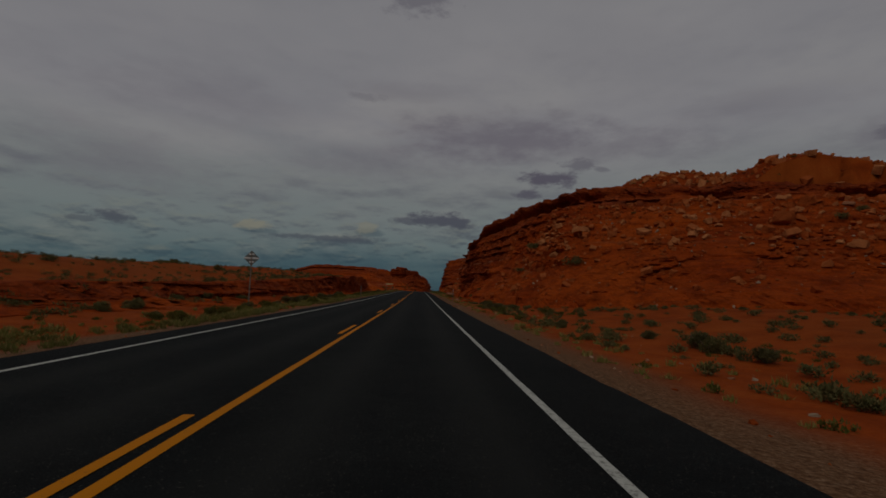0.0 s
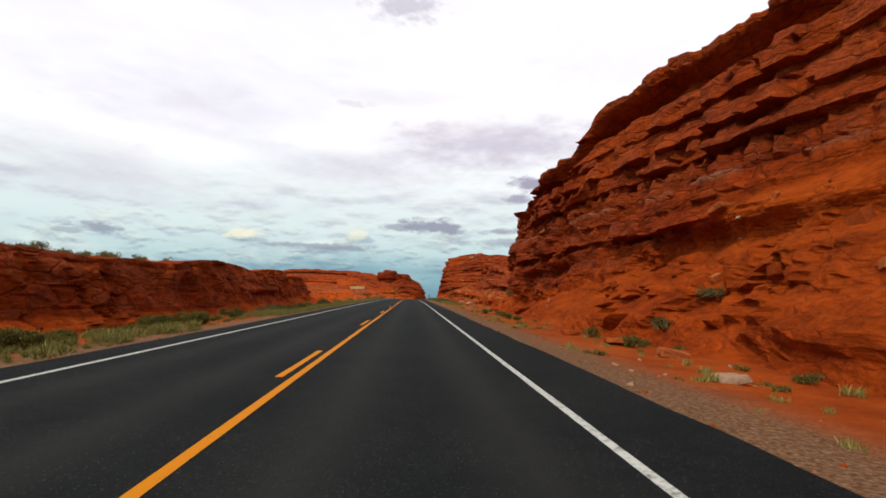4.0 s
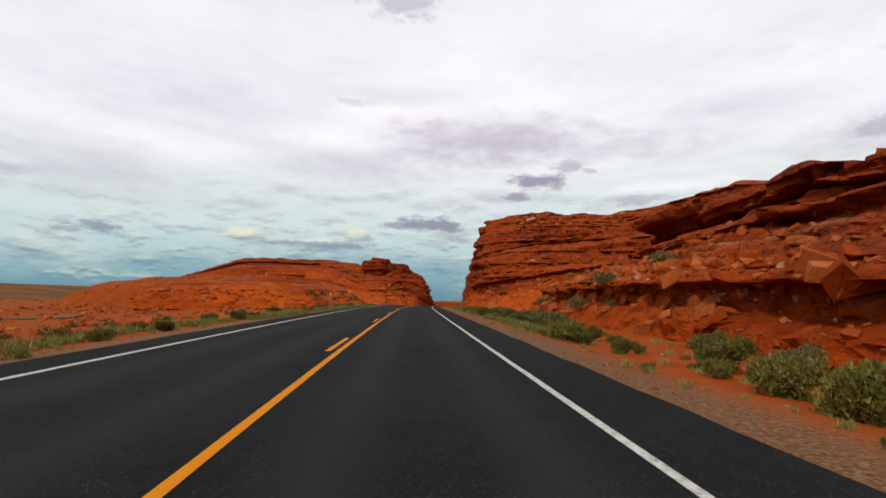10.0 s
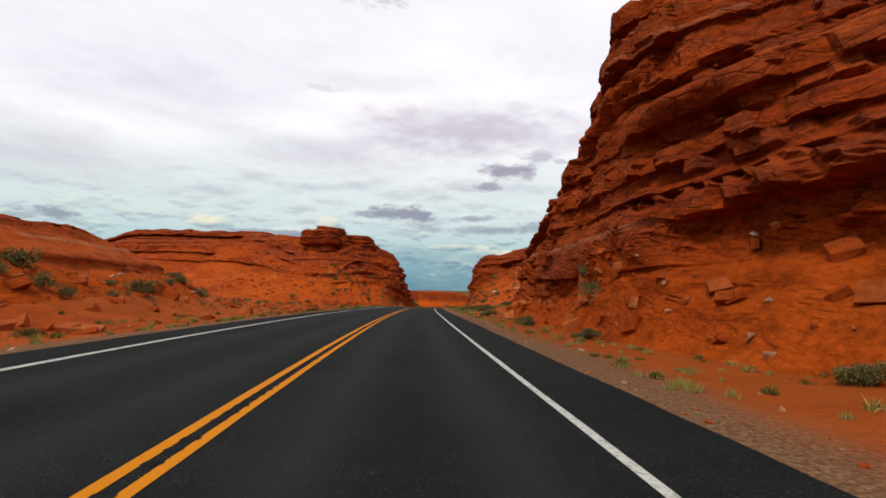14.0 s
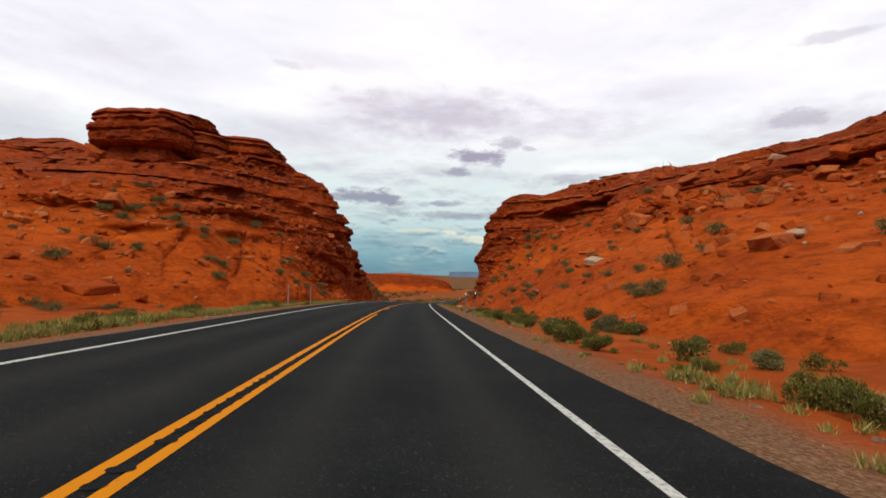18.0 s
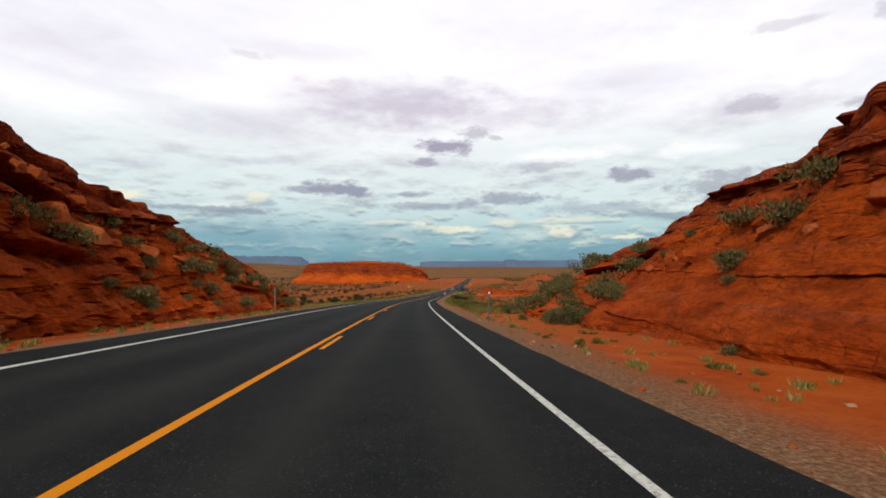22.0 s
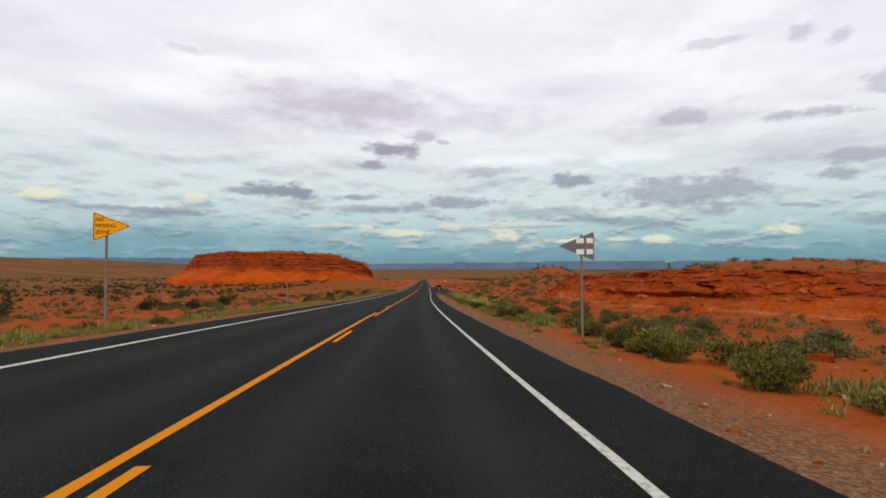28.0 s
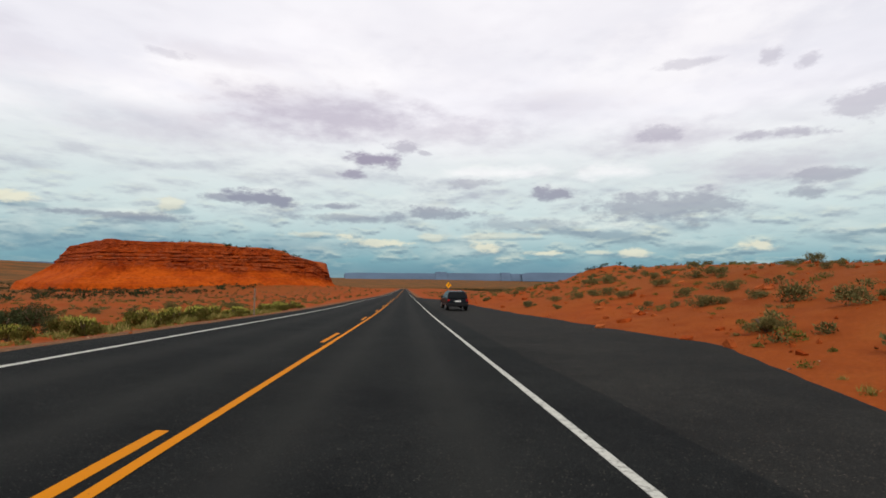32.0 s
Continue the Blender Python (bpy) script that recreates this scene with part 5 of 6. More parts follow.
def block_tower(name, s, n, h, blocks, label, turn=0):
    e = thing(name, label, "rock", m=stand(s, n, h, turn))
    for x, y, z, w, d, t in blocks:
        ob = new("rock_slab", rng.choice(ROCKS))
        ob.parent = e
        ob.matrix_local = Matrix.LocRotScale((x, y, z), Euler((rng.uniform(-.08, .08), rng.uniform(-.08, .08), rng.uniform(0, 6))), (w, d, t))
    return e


block_tower("rock_stack", 219, 73, 23.0, [(0, 0, -.9, 4.2, 4, 4), (.1, 0, .6, 2.6, 2.4, 3.2), (0, 0, 1.9, 2.2, 2.1, 2.2)], "slender red rock stack balanced on the hilltop")

# gravel on the verges
k = 5200
s = np.random.uniform(-5, 770, k)
side = np.where(np.random.rand(k) < .62, 1, -1)
n = side * (4.75 + np.abs(np.random.normal(0, 1.5, k)))
ok = np.abs(n) > np.where(side > 0, paved(s) + .1, 0)
s, n = s[ok], n[ok]
pz = at(s, n, ground_at(s, n))
rubble("verge_gravel", pz, .03 + .09 * np.random.rand(len(s)) ** 2.5, PEBBLES[:3] + ROCKS_LOW[:2], "coarse red and grey gravel on the road verge", 8)
k = 2200
s = np.random.uniform(-5, 770, k)
n = np.where(np.random.rand(k) < .6, 1, -1) * (5.2 + np.abs(np.random.normal(0, 4.5, k)))
ok = np.abs(n) > np.where(n > 0, paved(s) + .2, 0)
s, n = s[ok], n[ok]
rubble("pale_stones", at(s, n, ground_at(s, n)), .05 + .16 * np.random.rand(len(s)) ** 3, PALE_PEB, "small pale stones scattered on the red ground", 9)


# ---- plants ----
def leaf_cloud(seed, count, w, h, leaf, up, gaps=9, thin=1.0):
    """Small leaf blades in an uneven rounded clump: vertices and faces."""
    r = np.random.RandomState(seed)
    lobes = r.normal(0, .20, (gaps, 3)) * np.array([w, w, h * .55]) + np.array([0, 0, h * .40])
    rad = r.uniform(.34, .62, gaps) * w * .5
    c = lobes[r.randint(gaps, size=count)]
    d = r.normal(0, 1, (count, 3))
    d /= np.linalg.norm(d, axis=1)[:, None]
    pos = c + d * (rad[r.randint(gaps, size=count)] * r.uniform(.30, 1.05, count) ** .6)[:, None] * np.array([1, 1, h / w * 1.1])
    pos[:, 2] = np.abs(pos[:, 2])
    ax = d * (1 - up) + np.array([0, 0, 1.0]) * up + r.normal(0, .25, (count, 3))
    ax /= np.linalg.norm(ax, axis=1)[:, None]
    sd = np.cross(ax, r.normal(0, 1, (count, 3)))
    sd /= np.linalg.norm(sd, axis=1)[:, None]
    L, W = (leaf * r.uniform(.7, 1.5, count))[:, None], (leaf * thin * r.uniform(.26, .46, count))[:, None]
    v = np.stack([pos - sd * W, pos + sd * W, pos + ax * L], 1).reshape(-1, 3)
    return v, np.arange(count * 3).reshape(-1, 3)


def bush(name, seed, w, h, mat, leaves, leaf, up, label, spikes=0):
    e = thing(name, label, "shrub", m=pose(0, -200, -40))
    v, f = leaf_cloud(seed, leaves, w, h, leaf, up)
    mesh_object("foliage", v, f, mat, False, e)
    bm = bmesh.new()
    r = random.Random(seed)
    for k in range(9):
        a, q = r.uniform(0, 6.3), r.uniform(.15, .38) * w
        tube(bm, .012 * (1 + w), (0, 0, -.05), (q * math.cos(a), q * math.sin(a), h * r.uniform(.35, .75)), 4)
    tagged(part("stem", bm, TWIG, e), kind="stuff")
    if spikes:
        bm = bmesh.new()
        for k in range(spikes):
            a, q = r.uniform(0, 6.3), w * .42 * r.random() ** .5
            x, y, z0 = q * math.cos(a), q * math.sin(a), h * r.uniform(.55, .85)
            bmesh.ops.create_cone(bm, cap_ends=True, segments=5, radius1=.020, radius2=.008, depth=.11, matrix=Matrix.Translation((x, y, z0 + .06)) @ Euler((r.uniform(-.4, .4), r.uniform(-.4, .4), 0)).to_matrix().to_4x4())
        tagged(part("flower_spike", bm, FLOWER, e), "pale yellow flower spikes", kind="stuff")
    return e


KINDS = {
    "sage": [bush("sagebrush", 10 + k, 1.2, .75, SAGE, 4200, .052, .55, "grey-green sagebrush on red sandy ground") for k in range(4)],
    "green": [bush("rabbitbrush", 20 + k, 1.1, .8, GREEN, 4200, .060, .65, "bright green rabbitbrush on the road verge") for k in range(4)],
    "flower": [bush("flowering_brush", 30 + k, 1.0, .9, GREEN, 3800, .065, .65, "green roadside brush with pale yellow flower spikes", 60) for k in range(3)],
    "juniper": [bush("juniper", 40 + k, 2.4, 1.8, JUNIPER, 3000, .10, .25, "dark rounded juniper shrub in the scrub") for k in range(3)]}
LAND = {"sage": "sagebrush along the road", "green": "rabbitbrush on the verges", "flower": "flowering brush on the verge", "juniper": "junipers in the scrub"}


WANTED = []


def plant(kind, s, n, size, place=None):
    p = place if place is not None else at(s, n, ground_at(s, n)[0] - .03)
    WANTED.append((kind, abs(n) if place is None else 40.0, tuple(float(q) for q in p), size))


# (kind, from, to, nearest offset, farthest offset, how many, smallest, largest)
ZONES = [("green", 20, 130, -10.5, -7.2, 30, .35, .8), ("sage", 5, 60, -30, -9, 22, .5, 1.1), ("sage", 10, 62, 9, 13, 14, .5, 1.1), ("green", 25, 62, 8, 12, 10, .4, .9),
         ("green", 62, 118, 8.0, 9.8, 10, .35, .8), ("sage", 150, 250, 8.5, 11.5, 20, .5, 1.2), ("green", 150, 262, 6.8, 10.5, 34, .4, .95), ("sage", 140, 260, -22, -7.5, 22, .5, 1.1),
         ("green", 150, 260, -10, -6.8, 16, .35, .8), ("green", 262, 340, -9.5, -7, 12, .3, .6), ("sage", 285, 340, -32, -11, 12, .5, 1.1), ("sage", 262, 330, 8.2, 11, 8, .5, 1.2),
         ("sage", 330, 412, 9, 17, 22, .6, 1.3), ("green", 335, 414, 7, 12, 24, .5, 1.1), ("green", 340, 420, -10, -7, 14, .4, .8), ("sage", 340, 400, -30, -9, 20, .5, 1.1),
         ("green", 455, 520, 8, 10, 6, .3, .6), ("sage", 498, 640, 9, 40, 34, .5, 1.2), ("green", 505, 640, 6.8, 12, 34, .4, 1.0), ("green", 515, 640, -16, -7, 40, .4, 1.0),
         ("sage", 515, 760, -45, -10, 34, .5, 1.2), ("juniper", 530, 690, -48, -20, 22, .6, 1.3), ("flower", 655, 716, 7.0, 9.8, 130, .55, .95), ("sage", 640, 790, 12, 40, 100, .5, 1.2), ("sage", 20, 130, -17, -11.6, 60, .4, .9), ("green", 640, 720, 9.5, 16, 26, .4, .9),
         ("sage", 640, 735, 12, 16, 12, .5, 1.0), ("sage", 705, 800, 16, 48, 30, .5, 1.2), ("flower", 722, 770, -9.5, -6.6, 60, .5, .9), ("green", 660, 720, -9.5, -7, 14, .35, .8)]
ZONES += [("juniper", 676, 760, -34, -12, 16, .4, .9), ("sage", 670, 780, -30, -8, 60, .6, 1.3), ("juniper", 535, 620, -30, -11, 20, .4, .8), ("sage", 530, 640, -30, -9, 40, .6, 1.2), ("green", 560, 720, -14, -7.5, 50, .5, 1.0),
          ("green", 165, 232, 7.2, 9.2, 40, .6, 1.3), ("sage", 205, 240, 8.5, 10.5, 24, .8, 1.5), ("flower", 222, 236, 7.2, 8.6, 6, .7, 1.0), ("green", 392, 414, 7.2, 9.5, 16, .5, .9), ("sage", 336, 366, 7.8, 17, 42, .6, 1.2),
          ("green", 360, 400, 7, 9, 16, .5, .9), ("sage", 360, 420, 11, 24, 26, .8, 1.7), ("sage", 488, 520, 12, 22, 26, .8, 1.5), ("sage", 478, 505, 9.5, 12.5, 8, .8, 1.5), ("green", 510, 560, 7, 11, 40, .4, .95),
          ("green", 600, 660, 7.2, 10, 30, .6, 1.2), ("juniper", 590, 600, 9, 12, 2, .7, 1.0), ("sage", 600, 660, 9, 14, 24, .6, 1.2), ("sage", 530, 640, -18, -8, 30, .6, 1.3), ("juniper", 560, 660, -40, -14, 26, .5, 1.1),
          ("sage", 700, 790, 14, 34, 36, .7, 1.4), ("green", 20, 130, -9.2, -7.0, 40, .5, 1.0), ("sage", 30, 130, -9.6, -8, 14, .7, 1.4), ("green", 180, 262, -9, -6.9, 26, .5, 1.0), ("green", 350, 420, -10, -7, 26, .5, 1.0),
          ("sage", 360, 395, -45, -12, 26, .6, 1.4), ("sage", 20, 125, -30, -13, 36, .5, 1.2)]
for kind, s0, s1, n0, n1, cnt, lo, hi in ZONES:
    for k in range(cnt):
        plant(kind, rng.uniform(s0, s1), rng.uniform(n0, n1), lo + (hi - lo) * rng.random() ** 1.5)
for nm, cnt in (("cliff_1", 18), ("cliff_2", 16), ("cliff_3", 10), ("cliff_14", 26), ("cliff_4", 170), ("cliff_5", 110)):
    p, o, v = TAL[nm]
    p = p[np.hypot(p[:, 0] - 25, 0) < 45]
    for i in np.random.choice(len(p), cnt):
        plant("sage", 0, 0, rng.uniform(.5, 1.6), place=p[i] - np.array([0, 0, .05]))
for kind in KINDS:
    row = sorted(q for q in WANTED if q[0] == kind)
    for q in row[:270]:
        m = pose(*q[2], 0, 0, rng.uniform(0, 360)) @ Matrix.Scale(q[3], 4)
        e = copy_thing(rng.choice(KINDS[kind]), m)
        e.matrix_world = m
        tagged(e, group=LAND[kind])
    far = row[270:]
    if far:
        tm = [leaf_cloud(300 + j, 700, 1.2, .75, .085, .55) for j in range(4)]
        vs, fs, b0 = [], [], 0
        for q in far:
            v, f = rng.choice(tm)
            a = rng.uniform(0, 6.3)
            c, t = math.cos(a), math.sin(a)
            vs.append((v @ np.array([[c, t, 0], [-t, c, 0], [0, 0, 1]])) * q[3] + np.array(q[2]))
            fs.append(f + b0)
            b0 += len(v)
        ob = mesh_object("slope_brush", np.vstack(vs), np.vstack(fs), SAGE if kind == "sage" else GREEN)
        tagged(ob, "dull green brush on the red slopes and verges", "scrub", kind="stuff")
for key in KINDS:
    for e in KINDS[key]:
        for o in (*e.children, e):
            bpy.data.objects.remove(o)


def scatter(name, count, s0, s1, n0, n1, w, h, leaves, leaf, mat, label, seed, smallest=.4, side=0, up=.5, thin=1.0, patch=-2.0):
    """Many small plants as one growth."""
    r = np.random.RandomState(seed)
    s = r.uniform(s0, s1, count)
    n = n0 + (n1 - n0) * r.rand(count) ** 1.3
    n = n * (np.where(r.rand(count) < .5, 1, -1) if side == 0 else side)
    ok = np.abs(n) > np.where(n > 0, paved(s) + .6, 0)
    ok &= fbm(np.stack([s / 7, n / 3, 0 * s + seed], 1), 3, seed) > patch
    s, n = s[ok], n[ok]
    p = at(s, n, ground_at(s, n) - .04)
    vs, fs, b0 = [], [], 0
    tmpl = [leaf_cloud(seed + j, leaves, w, h, leaf, up, 6, thin) for j in range(5)]
    for q in p:
        v, f = tmpl[r.randint(5)]
        a = r.uniform(0, 6.3)
        c, t = math.cos(a), math.sin(a)
        vs.append((v @ np.array([[c, t, 0], [-t, c, 0], [0, 0, 1]])) * r.uniform(smallest, 1.2) + q)
        fs.append(f + b0)
        b0 += len(v)
    ob = mesh_object(name, np.vstack(vs), np.vstack(fs), mat)
    return tagged(ob, label, "scrub", kind="stuff")


scatter("front_scrub", 500, 5, 66, 8, 34, .7, .4, 200, .07, SAGE, "low grey-green scrub on the red flat", 67, side=1)
scatter("verge_grass", 4200, 0, 760, 6.0, 11, .34, .14, 60, .12, GRASS, "dry yellow-green grass tufts along the verge", 51, up=.85, thin=.22)
scatter("low_weeds", 1800, 0, 760, 6.4, 14, .45, .20, 110, .055, GREEN, "low green weeds beside the road", 52, up=.7)
scatter("verge_strip", 2600, 140, 262, 6.9, 9.6, .5, .34, 85, .15, GRASS, "green and yellow weeds along the verge", 61, side=1, up=.75, thin=.26, patch=-.05)
scatter("verge_strip", 520, 334, 366, 7.2, 14, .5, .34, 85, .15, GRASS, "green and yellow weeds along the verge", 62, side=1, up=.75, thin=.26, patch=-.05)
scatter("verge_strip", 700, 372, 412, 6.9, 8.8, .45, .28, 85, .13, GRASS, "green and yellow weeds along the verge", 70, side=1, up=.75, thin=.26, patch=.1)
scatter("verge_strip", 1500, 640, 722, 6.8, 9.8, .5, .26, 85, .11, GREEN, "green and yellow weeds along the verge", 71, side=1, up=.75, thin=.3, patch=-.1)
scatter("verge_strip", 1900, 500, 722, 6.7, 10.5, .5, .32, 85, .15, GRASS, "green and yellow weeds along the verge", 63, side=1, up=.75, thin=.26, patch=-.05)
scatter("verge_strip", 3800, 510, 770, 6.7, 11, .5, .30, 85, .15, GRASS, "green and yellow weeds along the verge", 64, side=-1, up=.75, thin=.26, patch=-.05)
scatter("verge_strip", 3600, 0, 262, 6.7, 9.2, .5, .30, 85, .15, GRASS, "green and yellow weeds along the verge", 65, side=-1, up=.75, thin=.26, patch=-.05)
scatter("verge_strip", 1600, 340, 425, 6.8, 9.5, .5, .30, 85, .15, GRASS, "green and yellow weeds along the verge", 66, side=-1, up=.75, thin=.26, patch=-.05)
scatter("verge_strip", 2600, 0, 262, 5.3, 7.6, .42, .22, 90, .12, GRASS, "green and yellow weeds along the verge", 72, side=-1, up=.75, thin=.26, patch=-.1)
scatter("upland_scrub", 900, 50, 262, 18, 95, .8, .42, 150, .08, SAGE, "olive scrub dotting the rocky upland", 73, side=1)
scatter("hill_scrub", 2000, -20, 520, 13, 110, .9, .5, 150, .09, SAGE, "grey-green scrub dotting the red slopes", 53)
scatter("plain_scrub", 6500, 500, 1000, 11, 190, 1.0, .5, 90, .11, SAGE, "grey-green scrub dotting the desert plain", 54)
scatter("plain_weeds", 2200, 500, 820, 8, 70, .8, .35, 110, .08, GREEN, "green scrub on the desert plain", 55)
scatter("bank_scrub", 1500, 0, 132, 12.2, 50, .8, .42, 160, .075, SAGE, "olive scrub dotting the red banks", 69, side=-1)
scatter("bank_scrub", 1800, 560, 820, 12, 55, .8, .40, 160, .075, SAGE, "olive scrub dotting the red banks", 68)
scatter("far_scrub", 8500, 560, 1480, 60, 290, 2.4, 1.4, 30, .45, JUNIPER, "dark scrub on the far plain", 56)


# ---- roadside furniture ----
def delineator(s, n, black=False, lean=0.0, tall=1.48, rusty=False):
    lab = "leaning steel roadside post with a black marker plate" if black else "grey steel roadside marker post with white reflector"
    if rusty:
        lab = "thin weathered steel roadside marker post"
    e = thing("marker_post", lab, "post", "marker posts along the road", stand(s, n, None, rng.uniform(-4, 4), 1, 0, (rng.uniform(-1, 1), lean)))
    bm = bmesh.new()
    box(bm, -.026, .026, -.004, .004, -.25, tall)
    box(bm, -.037, -.024, .0, .020, -.25, tall)
    box(bm, .024, .037, .0, .020, -.25, tall)
    part("channel_post", bm, RUST if rusty else STEEL, e)
    if black:
        bm = bmesh.new()
        box(bm, -.058, .058, -.020, -.006, tall - .34, tall + .09, .006)
        part("marker_plate", bm, BLACK, e, "black plastic marker plate")
        bm = bmesh.new()
        box(bm, -.02, .052, -.027, -.021, tall - .06, tall + .07, .004)
        part("reflector", bm, REFLECT, e)
    elif not rusty:
        bm = bmesh.new()
        box(bm, -.042, .042, -.016, -.005, tall - .10, tall + .02, .006)
        part("reflector", bm, REFLECT, e)
    for z in (tall - .3, tall - .7):
        bm = bmesh.new()
        tube(bm, .010, (0, -.009, z), (0, .006, z), 6)
        part("bolt", bm, STEEL, e)
    return e


for s, n in ((63.7, 6.3), (139.5, 5.6), (177.1, 5.9), (226, 6.0), (266, 5.9), (356, 5.9), (398.2, 5.6), (443.7, 5.8), (487.9, 6.0), (527.3, 5.7)):
    delineator(s, n, lean=rng.uniform(-1, 3))
for s, n in ((184.5, 6.0), (394.3, 5.7), (667.5, 7.0), (721.4, 5.8)):
    delineator(s, n, True, lean=3.5)
for s, n in ((722.9, 5.7), (64.5, -5.6), (185, -6), (226.5, -6), (256, -6), (269.5, -6), (356, -6), (397, -6), (404.5, -6.2), (449, -6), (493, -6), (538, -6), (650, -6.2), (753, -6.2)):
    delineator(s, n, rusty=s not in (226.5, 269.5), lean=rng.uniform(-1.5, 1.5))
delineator(141.5, -6.4, True, lean=-2)


def plate(bm, pts, y0, y1):
    a = [bm.verts.new((x, y0, z)) for x, z in pts]
    b2 = [bm.verts.new((x, y1, z)) for x, z in pts]
    bm.faces.new(a)
    bm.faces.new(b2[::-1])
    for i in range(len(pts)):
        j = (i + 1) % len(pts)
        bm.faces.new((a[j], a[i], b2[i], b2[j]))
    bmesh.ops.recalc_face_normals(bm, faces=bm.faces[:])


def rounded(pts, r=.05, k=4):
    out = []
    for i, p in enumerate(pts):
        p, a, b2 = Vector(p), Vector(pts[i - 1]), Vector(pts[(i + 1) % len(pts)])
        u, w = p + (a - p).normalized() * r * 1.5, p + (b2 - p).normalized() * r * 1.5
        for j in range(k + 1):
            t = j / k
            out.append(tuple((1 - t) ** 2 * u + 2 * t * (1 - t) * p + t * t * w))
    return out


def sign_post(e, tall, mat=RUST, x=0.0):
    bm = bmesh.new()
    box(bm, x - .03, x + .03, -.002, .004, -.4, tall)
    box(bm, x - .034, x - .026, 0, .03, -.4, tall)
    box(bm, x + .026, x + .034, 0, .03, -.4, tall)
    part("post", bm, mat, e)


def outline(bm, pts, inset, w, y):
    c = Vector((sum(p[0] for p in pts) / len(pts), sum(p[1] for p in pts) / len(pts)))
    o = [c + (Vector(p) - c) * inset for p in pts]
    i2 = [c + (Vector(p) - c) * (inset - w) for p in pts]
    ov, iv = [bm.verts.new((p.x, y, p.y)) for p in o], [bm.verts.new((p.x, y, p.y)) for p in i2]
    for k in range(len(pts)):
        j = (k + 1) % len(pts)
        bm.faces.new((ov[k], ov[j], iv[j], iv[k]))


def lettering(e, text, x, z, size, y, mat):
    cu = bpy.data.curves.new("lettering", "FONT")
    cu.body, cu.size, cu.extrude = text, size, .001
    cu.materials.append(mat)
    ob = new("lettering", cu)
    me = bpy.data.meshes.new_from_object(ob.evaluated_get(bpy.context.evaluated_depsgraph_get()))
    bpy.data.objects.remove(ob)
    if not me.materials:
        me.materials.append(mat)
    o = new("lettering", me)
    o.parent = e
    o.matrix_local = pose(x, y, z, 90, 0, 0)
    return o


def pennant(s, n, front, zc=2.92):
    lab = "yellow pennant no-passing road sign on a steel post" if front else "bare metal back of a pennant road sign on a post"
    e = thing("road_sign", lab, "road sign", "pennant signs either side of the road", stand(s, n))
    sx = 1 if front else -1
    dx = .30
    pts = [(sx * (-.10 - dx), zc - .46), (sx * (-.10 - dx), zc + .46), (sx * (1.06 - dx), zc)]
    rp = rounded(pts, .05)
    sign_post(e, zc + (.13 if front else .38))
    bm = bmesh.new()
    plate(bm, rp, -.014 if front else -.022, -.010 if front else -.018)
    face = part("sign_panel", bm, SIGN_Y if front else SIGN_BACK, e)
    if front:
        bm = bmesh.new()
        outline(bm, rp, .95, .045, -.018)
        part("border", bm, BLACK, face, "black border")
        for k, t in enumerate(("NO", "PASSING", "ZONE")):
            lettering(face, t, -.33, zc + .17 - .2 * k, .165, -.018, BLACK)
    else:
        for z in (zc + .17, zc - .18):
            for x0, x1 in ((-.28, -.03), (.05, .26)):
                bm = bmesh.new()
                box(bm, x0 + .10, x1 + .10, -.036, -.024, z - .08, z + .08, .008)
                part("bracket", bm, REFLECT, e, "pale mounting bracket")


pennant(633.4, -7.45, True, 3.28)
pennant(632.8, 7.4, False)


def diamond(s, n, zc, half, front):
    lab = "yellow diamond curve warning sign beyond the pull-out" if front else "grey metal back of a diamond warning sign"
    e = thing("road_sign", lab, "road sign", m=stand(s, n, None, 6))
    sign_post(e, zc + half * .7)
    rp = rounded([(-half, zc), (0, zc + half), (half, zc), (0, zc - half)], .05)
    bm = bmesh.new()
    plate(bm, rp, -.020, -.016) if front else plate(bm, rp, .034, .038)
    face = part("sign_panel", bm, SIGN_Y if front else SIGN_BACK, e)
    if front:
        bm = bmesh.new()
        outline(bm, rp, .95, .05, -.024)
        part("border", bm, BLACK, face)
        bm = bmesh.new()
        for x0, x1, z0, z1 in ((-.16, -.06, -.32, -.02), (-.16, .14, -.08, .02), (.04, .14, -.02, .22), (-.04, .22, .2, .27), (.03, .15, .27, .36)):
            box(bm, x0, x1, -.028, -.023, zc + z0, zc + z1)
        part("arrow", bm, BLACK, face, "black bent arrow")
    else:
        for z, w in ((zc + half * .52, .16), (zc, half * .92), (zc - half * .5, .14)):
            bm = bmesh.new()
            box(bm, -w, w, .018, .032, z - .045, z + .045, .006)
            part("cross_brace", bm, REFLECT, e, "pale aluminium cross brace")


diamond(32.5, -9.0, 3.32, .50, False)
diamond(824, 10.8, 2.9, .62, True)

guide = thing("guide_sign", "long tan sign board on two posts, seen from behind", "road sign", m=stand(145, -6.9, None, -4))
for x in (-.84, .86):
    bm = bmesh.new()
    box(bm, x - .035, x + .035, -.01, .05, -.4, 2.42)
    part("post", bm, RUST, guide)
bm = bmesh.new()
box(bm, -1.12, 1.16, .052, .075, 2.06, 2.44, .004)
part("sign_panel", bm, SIGN_TAN, guide)
bm = bmesh.new()
for z in (2.05, 2.435):
    box(bm, -1.13, 1.17, .048, .08, z, z + .014)
part("edge_trim", bm, RUST, guide)


